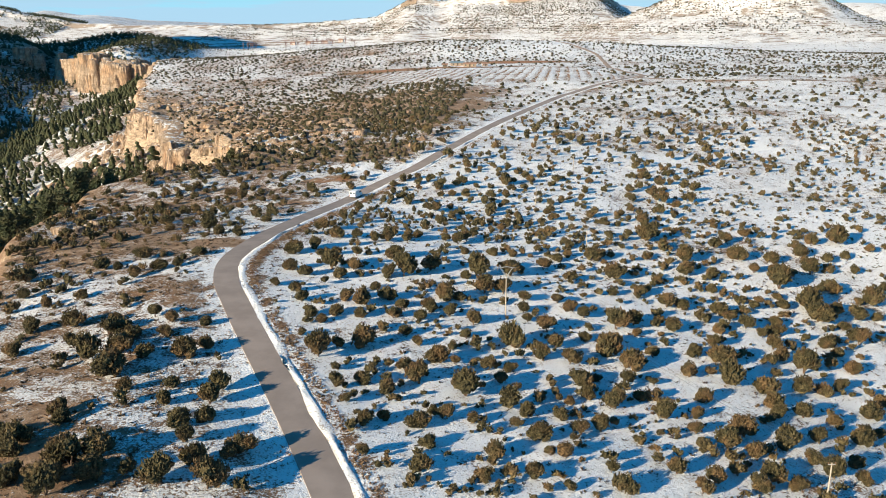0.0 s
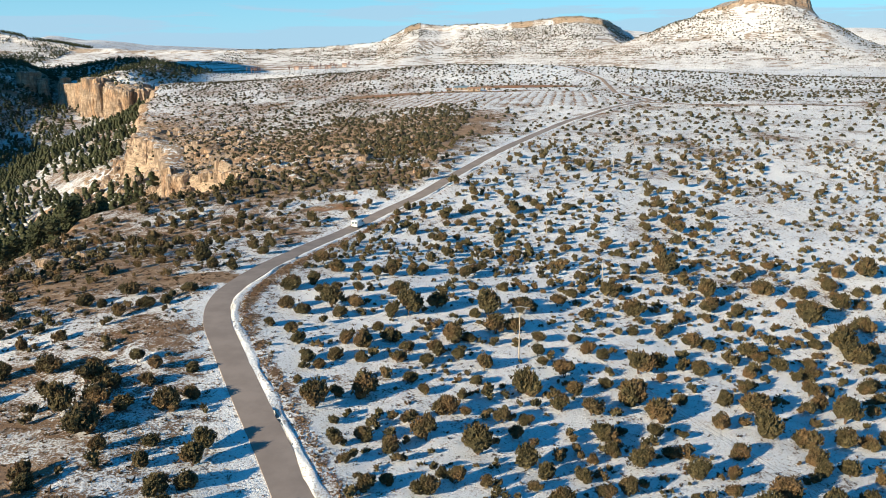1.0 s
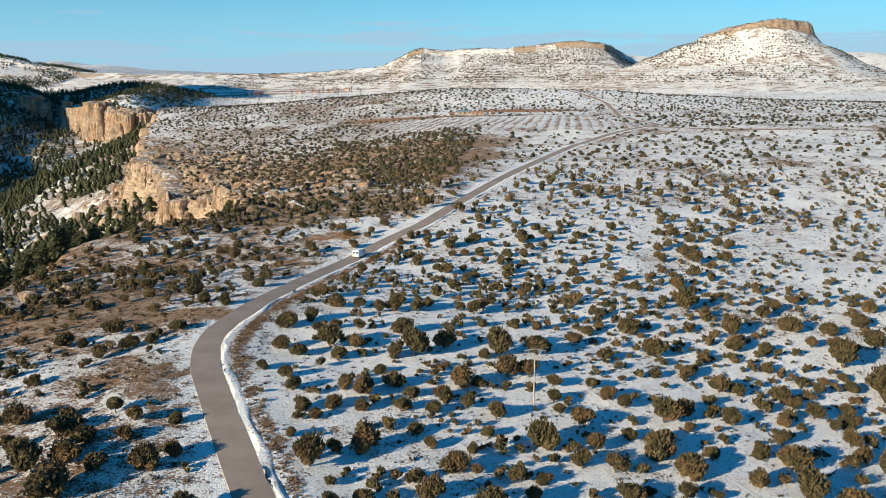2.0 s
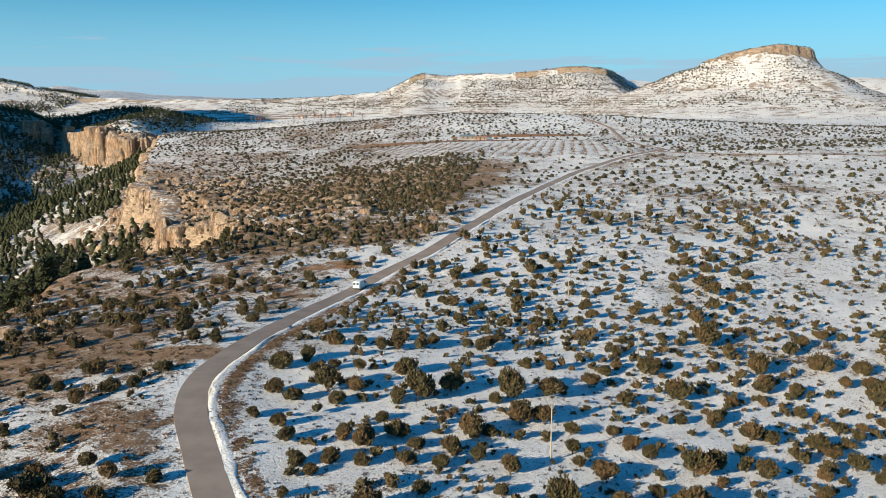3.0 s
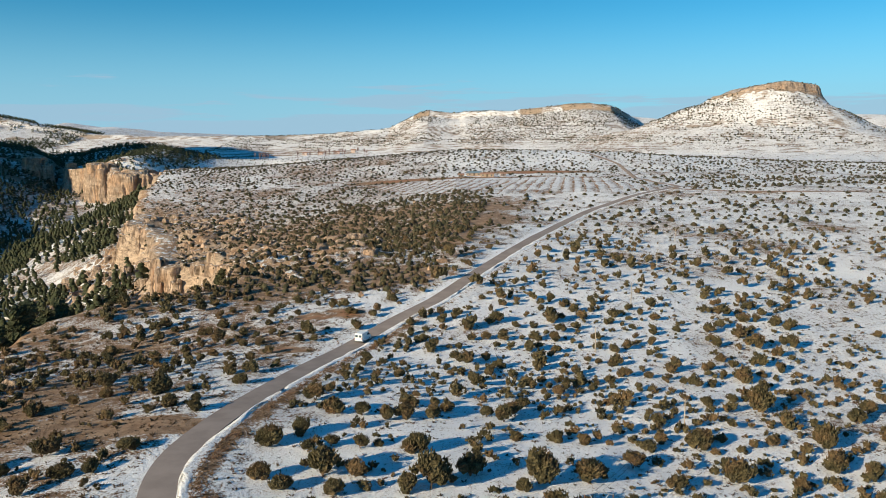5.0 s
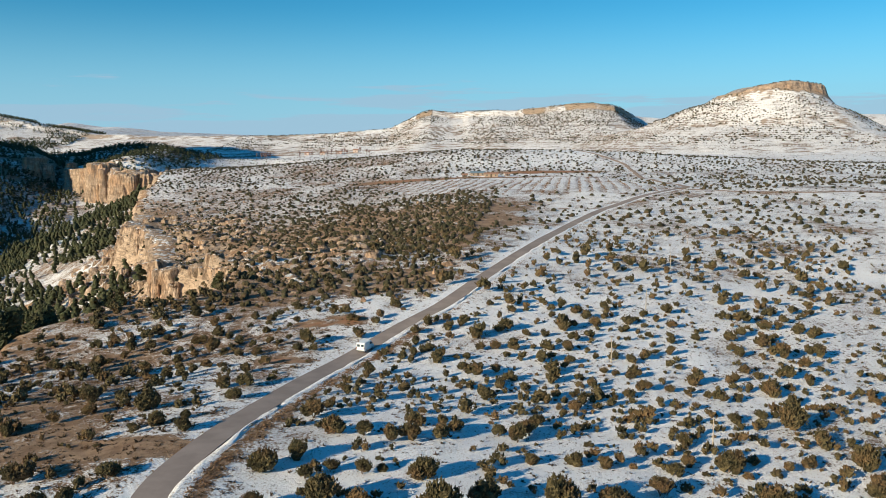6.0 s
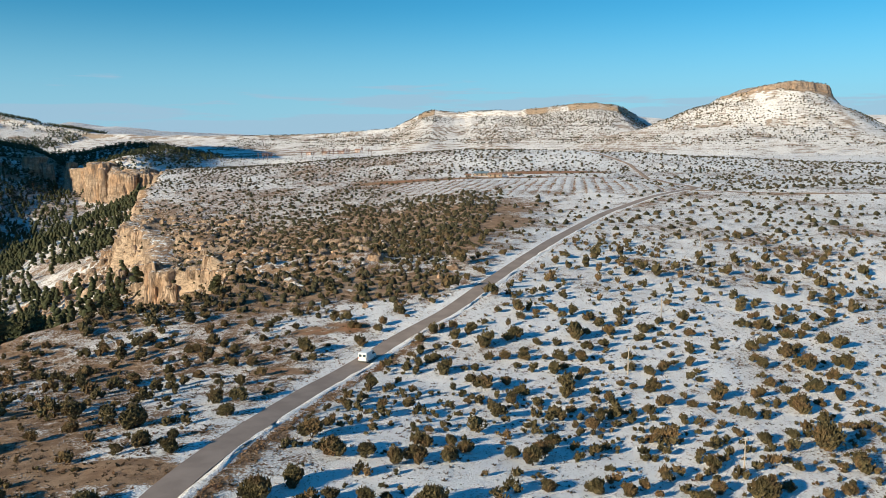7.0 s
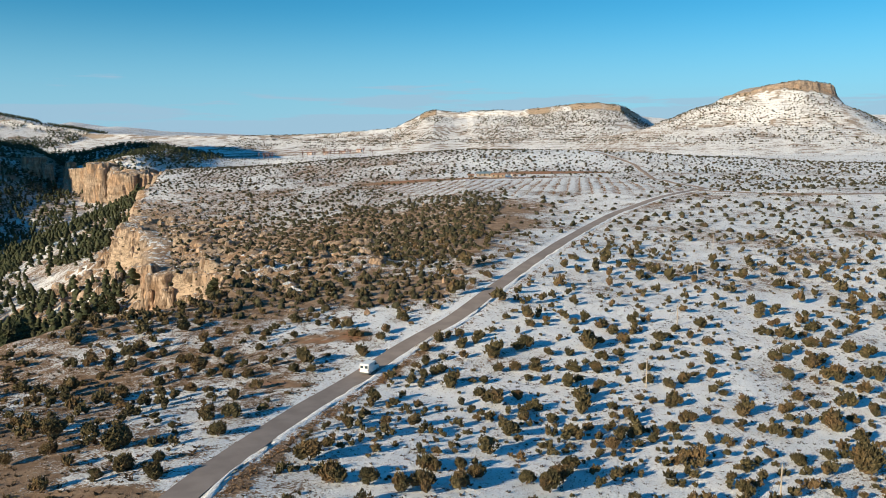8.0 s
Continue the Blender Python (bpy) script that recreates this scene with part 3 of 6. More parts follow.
def crag(x, y, rx, ry, turn, top, bottom, seed, sides=30, grain=3.0, relief=1.0):
    """One upright mass of rock: fluted sides, uneven ledges, a blunt top and a foot in the ground."""
    rows = max(7, int((top - bottom) / (0.28 * grain)))
    a = np.linspace(0, 2 * np.pi, sides, endpoint=False)
    ca, sa = np.cos(a), np.sin(a)
    V = []
    for j in range(rows + 3):
        v = max(0, j - 2) / rows
        z = top - (top - bottom) * v
        r = (0.05, 0.55, 0.86)[j] if j < 3 else 0.92 + 0.18 * v
        z = z + (0.5, 0.35, 0.0)[min(j, 2)] * 0.12 * min(rx, ry)
        px, py = x + ca * rx + seed * 7.3, y + sa * ry + z * 0.12
        flute = np.abs(fbm(px, py, 1.3 * grain, 3, seed)) * 0.75 - 0.16
        mass = 0.35 * fbm(px * 0.8, py + 0.35 * z, 2.6 * grain, 2, seed + 1)
        step = 0.30 * (vnoise(np.full(sides, z / (1.1 * grain)), px / (5 * grain), seed + 2) - 0.5)
        k = r * (1 + relief * (mass - flute * min(1, j / 2) + step * min(1, j / 3)))
        c, t = math.cos(turn), math.sin(turn)
        ox, oy = ca * rx * k, sa * ry * k
        lift = 0.5 * grain * fbm(px, py, 1.6 * grain, 2, seed + 3) * max(0, 1 - j / 5)
        V.append(np.stack([x + ox * c - oy * t, y + ox * t + oy * c, np.full(sides, z) + lift], 1))
    n = rows + 3
    F = []
    for j in range(n - 1):
        q = np.arange(sides)
        w = (q + 1) % sides
        F.append(np.stack([j * sides + q, (j + 1) * sides + q, (j + 1) * sides + w], 1))
        F.append(np.stack([j * sides + q, (j + 1) * sides + w, j * sides + w], 1))
    return np.concatenate(V), np.concatenate(F)


def crags(name, rows, label, kind="structure", sides=30, grain=3.0, relief=1.0):
    V, F, k = [], [], 0
    for i, row in enumerate(rows):
        v, f = crag(*row, 200 + 11 * i, sides, grain, relief)
        V.append(v)
        F.append(f + k)
        k += len(v)
    return tagged(new(name, mesh_np(name, np.concatenate(V), np.concatenate(F), ROCK, True)), label, "cliff", kind=kind)


i0, i1 = RIM.index((-91, 345)), RIM.index((-204, 560))
cliff(RIM[i0:i1 + 1], 0.85, 28, [4, 16, 22, 24, 18, 14, 12, 16, 18, 12, 4], "weathered ochre limestone wall along the gorge rim", 171, 0.8)
crags("cliff", [(-128.8, 389, 2.8, 3.6, 0.2, -13, -46), (-131.2, 395, 3.8, 4.4, 0.4, -7, -46), (-120.4, 386.5, 2.8, 4.0, 0.2, -15, -46), (-120.6, 391, 3.0, 3.4, 0.3, -8, -42),
                (-114.0, 387, 3.6, 4.4, 0.5, -18, -44), (-108.0, 384, 3.6, 3.6, 0.7, -22, -42)],
      "sunlit ochre limestone towers split by a dark cleft", sides=48, grain=1.7)
crags("cliff", [(-186, 496, 2.7, 4.2, 0.2, -7.0, -38), (-180.5, 495, 2.2, 3.4, 0.4, -6.0, -38), (-175.2, 492, 3.0, 4.0, 0.3, -4.0, -36), (-191, 504, 3.0, 4.5, 0.2, -12.0, -40),
                (-171, 488, 2.8, 3.0, 0.2, -13, -36)],
      "twin-fluted ochre limestone tower on the gorge rim", sides=40, grain=1.9)
crags("cliff", [(-168, 449, 3.2, 3.4, 0.2, -19, -42), (-165, 452, 3.0, 3.2, 0.6, -21, -42)], "small ochre limestone outcrop on the gorge slope", sides=28, grain=1.8)
crags("cliff", [(-392, 1016, 24, 14, 0.12, 8, -62), (-366, 1020, 13, 16, 0.1, 6, -60), (-406, 1013, 8, 9, 0.2, 2, -62), (-381, 1004, 6, 6, 0.2, 5, -62)],
      "fluted ochre buttress at the head of the gorge", sides=88, grain=3.4, relief=0.32)
crags("cliff", [(-453, 1092, 20, 14, 0.25, 17, -54), (-430, 1080, 12, 11, -0.3, 7, -58), (-447, 1080, 7, 7, 0.2, 10, -56)],
      "tall sunlit ochre rock face above the gorge", sides=88, grain=3.8, relief=0.32)
crags("cliff", [(-580, 1167, 17, 10, 0.1, 24, -16), (-558, 1163, 8, 8, 0.2, 14, -18), (-525, 1161, 8, 8, 0.3, 16, -18)],
      "half-shaded ochre crags on the wooded gorge side", sides=72, grain=3.2, relief=0.4)


crags("cliff", [(-78.5, 167, 3.8, 2.0, 0.25, 5.2, -4), (-75.0, 171, 2.2, 1.3, 0.5, 4.9, 0)],
      "sunlit pale rock outcrop on the plateau's edge", sides=36, grain=1.2, relief=0.6)


def mesa_top(x):
    u = (x - MESA[0]) / MESA[2]
    return np.interp(u, [-1.08, -0.95, -0.875, -0.65, -0.455, -0.16, 0.09, 0.4, 0.72, 0.79, 1.0, 1.08], [124, 128, 131, 143, 150, 155.5, 159.5, 156.5, 154, 150, 139, 126])


def mesa_cap():
    """The mesa's cap rock: a fluted wall with broken ledges under a tilted top."""
    n, rows = 260, 12
    a = np.linspace(0, 2 * np.pi, n, endpoint=False)
    ca, sa = np.cos(a), np.sin(a)
    V = []
    for j in range(rows + 5):
        v = max(0, j - 4) / rows
        r = (0.02, 0.4, 0.7, 0.88)[j] if j < 4 else 0.955 + 0.06 * v
        px, py = MESA[0] + ca * MESA[2], MESA[1] + sa * MESA[3]
        if j >= 4:
            notch = 0.035 * fbm(px, py, 46, 3, 301) + 0.03 * fbm(px, py, 13, 3, 302) * (1 - 0.4 * v)
            ledge = 0.022 * (vnoise(np.full(n, v * 5.0), px / 60, 303) - 0.5)
            r = r + notch + ledge
        x, y = MESA[0] + ca * MESA[2] * r, MESA[1] + sa * MESA[3] * r
        top = mesa_top(x) + 0.8 * fbm(x, y, 18, 3, 304) - 1.5 * (j == 4)
        foot = np.minimum(mesa_foot(x) + 2.5 * fbm(x, y, 30, 3, 305), top - 3) - 5
        V.append(np.stack([x, y, top + (foot - top) * v], 1))
    q = np.arange(n)
    F = np.concatenate([np.stack([j * n + q, (j + 1) * n + q, (j + 1) * n + (q + 1) % n, j * n + (q + 1) % n], 1) for j in range(rows + 4)])
    return tagged(new("cliff", mesh_np("cliff", np.concatenate(V), F, ROCK, True)), "orange cap rock crowning the snowy flat-topped hill", "cliff", kind="structure")


mesa_cap()


i0, i1 = RIM.index((-317, 930)), RIM.index((-600, 1330))
cliff(RIM[i0:i1 + 1], 1.8, 30, [14, 26, 36, 46, 46, 46, 44, 20], "long ochre cliff at the head of the gorge", 131, 1.2)
i0, i1 = RIM.index((-640, 1400)), RIM.index((-1000, 1500))
cliff(RIM[i0:i1 + 1], 2.5, 20, [16, 40, 44, 40], "distant ochre cliff above the wooded gorge", 151, 2.4)


# ---- plants ----
def spindle(n_side, rng):
    """One small pointed spray, open at its foot: unit length along z."""
    a = np.linspace(0, 2 * np.pi, n_side, endpoint=False)
    v = np.concatenate([np.stack([np.cos(a) * 0.5, np.sin(a) * 0.5, np.full(n_side, -0.05)], 1), [[0, 0, 1.0]]])
    return v, np.array([(n_side, k, (k + 1) % n_side) for k in range(n_side)])


def domes(centres, rng, sides=6, rings=((0.6, -0.75), (1.0, -0.05), (0.72, 0.58)), rough=0.12, floor=0.02):
    """Uneven rounded lumps, closed above: rows of x, y, z, radius. Arrays of verts and triangles."""
    V, F, count = [], [], 0
    n = len(rings)
    for cx, cy, ch, cr in centres:
        v = []
        for j, (w, up) in enumerate(rings):
            a = np.linspace(0, 2 * np.pi, sides, endpoint=False) + 0.5 * j + rng.uniform(-0.2, 0.2, sides)
            k = cr * w * (1 + rough * rng.normal(size=sides))
            v.append(np.stack([cx + np.cos(a) * k, cy + np.sin(a) * k, np.maximum(floor, ch + cr * up * (1 + rough * rng.normal(size=sides)))], 1))
        v.append([[cx + 0.1 * cr * rng.normal(), cy + 0.1 * cr * rng.normal(), max(floor, ch + cr * (1 + 0.6 * rough * rng.normal()))]])
        f = []
        for j in range(n - 1):
            for q in range(sides):
                a0, b0 = j * sides + q, j * sides + (q + 1) % sides
                f += [(a0, b0, b0 + sides), (a0, b0 + sides, a0 + sides)]
        m = (n - 1) * sides
        f += [(m + q, m + (q + 1) % sides, m + sides) for q in range(sides)]
        V.append(np.concatenate(v))
        F.append(np.array(f) + count)
        count += len(V[-1])
    return np.concatenate(V), np.concatenate(F)


def far_bush(rng, lobes, sides, tall=0.9, spread=1.0):
    """A small cluster of rounded lumps about 2 m wide."""
    rows = []
    for k in range(lobes):
        a, r = rng.uniform(0, 2 * np.pi), rng.uniform(0.25, 0.6) * spread if k else 0.05
        rows.append((r * np.cos(a), r * np.sin(a), (0.25 + 0.3 * rng.random() * (1.2 - r)) * tall, rng.uniform(0.45, 0.7) if k else 0.75))
    return domes(rows, rng, sides, ((1.0, -0.35), (0.75, 0.5)), 0.2, -0.1)


def turned(dirs):
    """Rotation matrices that take z to each direction."""
    d = dirs / np.linalg.norm(dirs, axis=1)[:, None]
    ref = np.where(np.abs(d[:, 2:3]) < 0.9, [[0, 0, 1.0]], [[1.0, 0, 0]])
    a = np.cross(ref, d)
    a /= np.linalg.norm(a, axis=1)[:, None]
    return np.stack([a, np.cross(d, a), d], 2)


def crown(rng, clumps, lobes, size, sides=4, tall=1.0, spread=1.0, core=True, fat=0.75):
    """Leaf sprays on several swelling lobes: a bush about 2 m wide and 2 m high, scaled by tall and spread. Arrays of verts and triangles."""
    V, F, count = [], [], 0
    centres = []
    for k in range(lobes):
        a, r = rng.uniform(0, 2 * np.pi), (0.22 + 0.48 * rng.random()) * spread if k else 0.1 * rng.random()
        h = (0.36 + 0.62 * rng.random() * (1.15 - r)) * tall if k else 0.85 * tall
        centres.append((r * np.cos(a), r * np.sin(a), h, (0.32 + 0.26 * rng.random()) * (0.8 + 0.2 * tall)))
    centres = np.array(centres)
    v0, f0 = spindle(sides, rng)
    which = rng.integers(0, lobes, clumps)
    d = rng.normal(size=(clumps, 3))
    d[:, 2] = np.abs(d[:, 2]) * 0.8 + 0.05 * d[:, 2] - 0.25
    d /= np.linalg.norm(d, axis=1)[:, None]
    at = centres[which, :3] + d * centres[which, 3:4] * rng.uniform(0.74, 1.0, (clumps, 1)) * np.array([1, 1, 1.1])
    at[:, 2] = np.maximum(at[:, 2], 0.08)
    aim = d * 0.55 + np.array([0, 0, 1.05]) + 0.5 * rng.normal(size=(clumps, 3))
    R = turned(aim)
    s = size * rng.uniform(0.6, 1.35, (clumps, 1, 1))
    vv = np.einsum("nij,kj->nki", R, v0 * np.array([fat, fat, 1.0])) * s + at[:, None]
    vv += rng.normal(size=vv.shape) * size * 0.07
    V.append(vv.reshape(-1, 3))
    F.append((f0[None] + (np.arange(clumps) * len(v0))[:, None, None]).reshape(-1, 3))
    count = clumps * len(v0)
    if core:
        v, f = domes(centres * np.array([1, 1, 1, 0.84]), rng)
        V.append(v)
        F.append(f + count)
    return np.concatenate(V), np.concatenate(F)


def stems(rng, n, length, thick):
    """A short trunk that forks into tapered limbs."""
    V, F, count = [], [], 0
    for k in range(n):
        a, lean = rng.uniform(0, 2 * np.pi), rng.uniform(0.1, 0.5)
        L, w = length * rng.uniform(0.7, 1.1), thick * rng.uniform(0.6, 1.1)
        for j in range(4):
            t = j / 3
            ang = np.linspace(0, 2 * np.pi, 5, endpoint=False)
            c = np.array([np.cos(a) * lean * L * t ** 1.4, np.sin(a) * lean * L * t ** 1.4, L * t - 0.15])
            V.append(c + np.stack([np.cos(ang), np.sin(ang), 0 * ang], 1) * w * (1 - 0.7 * t))
        for j in range(3):
            for q in range(5):
                p0, p1 = count + j * 5 + q, count + j * 5 + (q + 1) % 5
                F += [(p0, p1, p1 + 5), (p0, p1 + 5, p0 + 5)]
        count += 20
    return np.concatenate(V), np.array(F)


def joined(name, variants, places, mat, smooth=False):
    """Many plants in one mesh. places: rows of x, y, z, wide, high, turn, kind."""
    V, F, count = [], [], 0
    for kind, (v, f) in enumerate(variants):
        p = places[places[:, 6].astype(int) % len(variants) == kind]
        if not len(p):
            continue
        c, s = np.cos(p[:, 5])[:, None], np.sin(p[:, 5])[:, None]
        x = (v[None, :, 0] * c - v[None, :, 1] * s) * p[:, 3:4] + p[:, 0:1]
        y = (v[None, :, 0] * s + v[None, :, 1] * c) * p[:, 3:4] + p[:, 1:2]
        z = v[None, :, 2] * p[:, 4:5] + p[:, 2:3]
        V.append(np.stack([x, y, z], -1).reshape(-1, 3))
        F.append((f[None] + (np.arange(len(p)) * len(v))[:, None, None]).reshape(-1, 3) + count)
        count += len(p) * len(v)
    return mesh_np(name, np.concatenate(V), np.concatenate(F), mat, smooth)


rng = np.random.default_rng(7)
BUSH_FINE = [crown(rng, 580, int(rng.integers(6, 12)), 0.19, 3, rng.uniform(0.85, 1.35), rng.uniform(0.75, 1.25), True, 0.72) for _ in range(8)]
BUSH_MID = [crown(rng, 170, int(rng.integers(5, 8)), 0.22, 3, rng.uniform(0.85, 1.1), rng.uniform(0.8, 1.1), True, 0.95) for _ in range(8)]
BUSH_LOW = [crown(rng, 42, 3, 0.28, 3, rng.uniform(0.8, 1.0), rng.uniform(0.8, 1.1), True, 1.0) for _ in range(8)]
BUSH_FAR = [far_bush(rng, 3, 5, rng.uniform(0.8, 1.1)) for _ in range(8)]
BUSH_TINY = [far_bush(rng, 2, 5, rng.uniform(0.8, 1.1)) for _ in range(8)]
BUSH_DOT = [far_bush(rng, 2, 4, 0.9) for _ in range(6)]
BUSH_BACK = [crown(rng, 22, 3, 0.32, 3, rng.uniform(0.85, 1.1), 1.0, True, 1.1) for _ in range(6)]


def scatter(x0, x1, y0, y1, step, keep, rng):
    """Jittered places, thinned by keep(x, y) from 0 to 1."""
    gx, gy = np.meshgrid(np.arange(x0, x1, step), np.arange(y0, y1, step))
    gx, gy = gx.ravel() + rng.uniform(-0.48, 0.48, gx.size) * step, gy.ravel() + rng.uniform(-0.48, 0.48, gy.size) * step
    ok = rng.random(gx.size) < keep(gx, gy)
    return gx[ok], gy[ok]


def in_sight(x, y, margin=12):
    """The stretch of land that the flight looks over."""
    return np.abs(x + 3) < 0.58 * (y + 8) + margin


def scrub_density(x, y):
    d, near = rim_distance(x, y)
    road, _ = line_distance(x, y, ROAD_LINE)
    track, _ = line_distance(x, y, TRACK_LINE)
    k = 0.36 + 0.55 * ramp(fbm(x, y, 24, 3, 51), -0.5, 0.5)
    k = np.where((x < -20) & (y < 215), k * 0.85, k)
    k = k * (1 - 0.97 * orchard(x, y))
    k = np.where((y > 690) & (y < 900) & (x > -250), np.minimum(1, 0.35 + 1.3 * k), k)
    k = np.where((x < 0.12 * y - 40) & (y > 235) & (y < 620), np.minimum(k * 1.5, 0.95), k)
    k = np.where((y > 900) & (y < 3000), k * np.interp(y, [900, 1000], [0.4, 0.8]) * ramp(-x, -300, 250), k)
    k = np.where((y > 430) & (x > 60), k * 0.72, k)
    k = k * (1 - spot(x, y, 72, 694, 40, 9)) * (1 - spot(x, y, -46, 661, 26, 6)) * (1 - spot(x, y, 20, 664, 26, 9))
    k = np.where(np.abs(road) < 5.0, 0, k)
    k = np.where(np.abs(track) < 5.0, 0, k)
    for cx, cy, rx, ry in ((-30, 220, 9, 6), (-42, 146, 11, 5), (-34.5, 194, 6, 3)):
        k = k * (1 - spot(x, y, cx, cy, rx, ry))
    k = np.where((y < 262) & (x < -40), np.minimum(1, k + 0.75 * np.exp(-np.maximum(d, 0) / 13)), k)
    return k * (d > 1.5) * in_sight(x, y)


def bush_rows(x, y, rng, low=0.55, high=1.55):
    n = len(x)
    w = low + (high - low) * rng.random(n) ** 1.6
    return np.stack([x, y, ground_z(x, y) - 0.05, w, w * rng.uniform(0.75, 1.2, n), rng.uniform(0, 6.28, n), rng.integers(0, 100, n)], 1)


# juniper bushes that stand out, strip by strip away from the viewer: x, y, width
VERGE = [(-36.2, 66.1, 3.0), (-21.5, 66.8, 3.5), (-25.8, 66.9, 3.5), (-39.3, 67.6, 2.2), (-29.4, 68.2, 1.9), (-35.2, 69.4, 4.2), (-33.2, 70.8, 3.4), (-23.9, 70.8, 2.9),
    (13.0, 72.1, 1.4), (-21.0, 72.6, 2.1), (5.0, 73.0, 2.3), (-1.9, 73.0, 2.7), (19.0, 73.2, 2.9), (9.7, 73.7, 2.2), (-42.6, 74.0, 3.3), (-20.1, 74.0, 2.7),
    (-7.9, 74.5, 1.6), (27.4, 74.6, 2.1), (-25.9, 74.8, 2.1), (18.2, 76.5, 1.5), (34.3, 76.8, 2.4), (29.6, 77.1, 2.4), (39.3, 77.5, 2.4), (6.1, 77.6, 2.4),
    (25.7, 78.0, 2.3), (-27.7, 78.1, 3.1), (13.7, 78.6, 2.1), (-1.0, 78.7, 2.3), (12.0, 78.8, 1.5), (36.5, 79.0, 3.1), (32.8, 79.3, 2.2), (-25.1, 79.5, 2.5)]
ROADSIDE = [(-41.0, 80.5, 2.6), (47.8, 80.8, 2.1), (44.5, 81.2, 3.0), (-8.2, 81.5, 2.5), (11.2, 82.3, 3.2), (-2.4, 82.3, 3.0), (36.4, 83.1, 2.6), (-30.8, 83.2, 2.3),
    (-6.3, 83.3, 1.8), (43.1, 84.0, 2.3), (-25.9, 84.1, 2.7), (48.8, 84.6, 2.3), (16.4, 84.7, 2.3), (0.9, 84.8, 2.1), (3.9, 84.9, 1.6), (9.0, 85.1, 1.5),
    (33.8, 85.5, 3.3), (-36.2, 85.8, 2.0), (-0.7, 86.0, 1.6), (19.0, 86.2, 2.3), (-10.8, 86.3, 1.6), (-31.2, 87.3, 2.1), (41.7, 87.4, 3.9), (30.9, 88.1, 1.9),
    (10.4, 88.2, 2.4), (-26.1, 88.2, 2.8), (14.7, 88.5, 2.4), (37.0, 88.8, 3.8), (46.5, 89.3, 2.4), (8.5, 90.1, 2.9), (-12.6, 90.2, 2.0), (-6.4, 90.2, 2.6)]
FIELD_FOOT = [(-39.6, 90.3, 4.4), (28.1, 91.0, 2.8), (52.9, 91.2, 3.2), (3.3, 91.5, 3.8), (32.3, 92.3, 2.1), (-9.5, 92.4, 2.6), (22.1, 92.5, 3.0), (16.4, 93.1, 1.6),
    (-2.5, 93.2, 3.2), (56.3, 93.5, 1.8), (19.1, 94.9, 2.2), (44.0, 95.1, 2.2), (-37.2, 95.2, 2.8), (-44.6, 95.3, 3.5), (51.4, 95.6, 2.2), (-32.3, 95.7, 3.4),
    (25.9, 95.8, 2.0), (7.9, 96.1, 2.0), (47.7, 96.4, 2.8), (-40.5, 96.5, 3.0), (-4.6, 97.1, 2.2), (34.8, 97.4, 2.6), (-54.8, 98.3, 2.7), (44.5, 98.3, 3.0),
    (-15.8, 98.3, 3.7), (-30.3, 98.7, 2.3), (18.1, 98.8, 3.7), (6.6, 99.6, 2.2), (58.5, 99.7, 3.4), (9.9, 99.9, 2.3), (2.0, 100.0, 1.5), (25.2, 100.1, 2.3)]
LOW_FIELD = [(21.4, 100.1, 1.9), (-48.8, 100.2, 2.0), (-0.2, 100.3, 3.4), (-40.7, 100.8, 3.1), (29.1, 100.9, 1.4), (-36.4, 101.4, 2.4), (-13.8, 101.9, 1.9), (-44.3, 102.4, 4.4),
    (45.1, 102.7, 3.9), (-10.3, 102.9, 4.2), (40.3, 103.8, 3.9), (14.4, 104.1, 2.7), (18.1, 104.1, 3.1), (62.3, 104.3, 2.4), (34.9, 104.5, 2.6), (-18.8, 104.5, 1.6),
    (51.2, 104.7, 3.2), (54.3, 104.8, 2.8), (1.9, 105.0, 1.6), (-36.7, 105.1, 2.0), (27.0, 105.2, 3.9), (-3.0, 105.3, 1.8), (-56.3, 105.5, 2.9), (-32.3, 105.5, 2.0),
    (-50.7, 106.4, 2.9), (-45.7, 107.1, 2.1), (-39.7, 107.2, 2.1), (58.2, 107.3, 2.0), (-5.1, 107.7, 2.4), (10.4, 108.2, 4.4), (24.6, 109.3, 4.5), (3.9, 109.3, 2.0)]
LOW_FIELD_EDGE = [(16.9, 109.3, 2.5), (-16.8, 109.6, 2.0), (31.2, 110.1, 2.5), (41.6, 110.7, 4.6), (-19.1, 111.5, 2.5), (54.4, 111.6, 4.2), (37.9, 111.9, 2.5), (-15.1, 112.7, 2.5),
    (-11.6, 112.8, 2.1), (21.3, 113.3, 2.3), (-6.8, 113.6, 2.5), (63.1, 113.8, 3.2), (26.6, 113.9, 2.3), (-2.8, 114.2, 2.1), (5.1, 114.4, 2.5), (59.7, 114.5, 2.2),
    (-58.6, 114.9, 2.2), (52.3, 115.0, 2.6), (16.4, 115.1, 3.4), (42.4, 116.2, 2.2), (-20.7, 116.5, 2.1), (1.7, 116.6, 2.2), (30.5, 117.1, 2.0), (-11.8, 117.3, 3.0),
    (-5.7, 117.8, 2.6), (-1.4, 117.8, 3.0), (-54.5, 118.1, 2.5), (13.7, 118.1, 1.8), (52.4, 118.4, 2.7), (-14.3, 118.6, 2.6), (27.6, 118.7, 4.0), (63.2, 119.2, 2.7)]
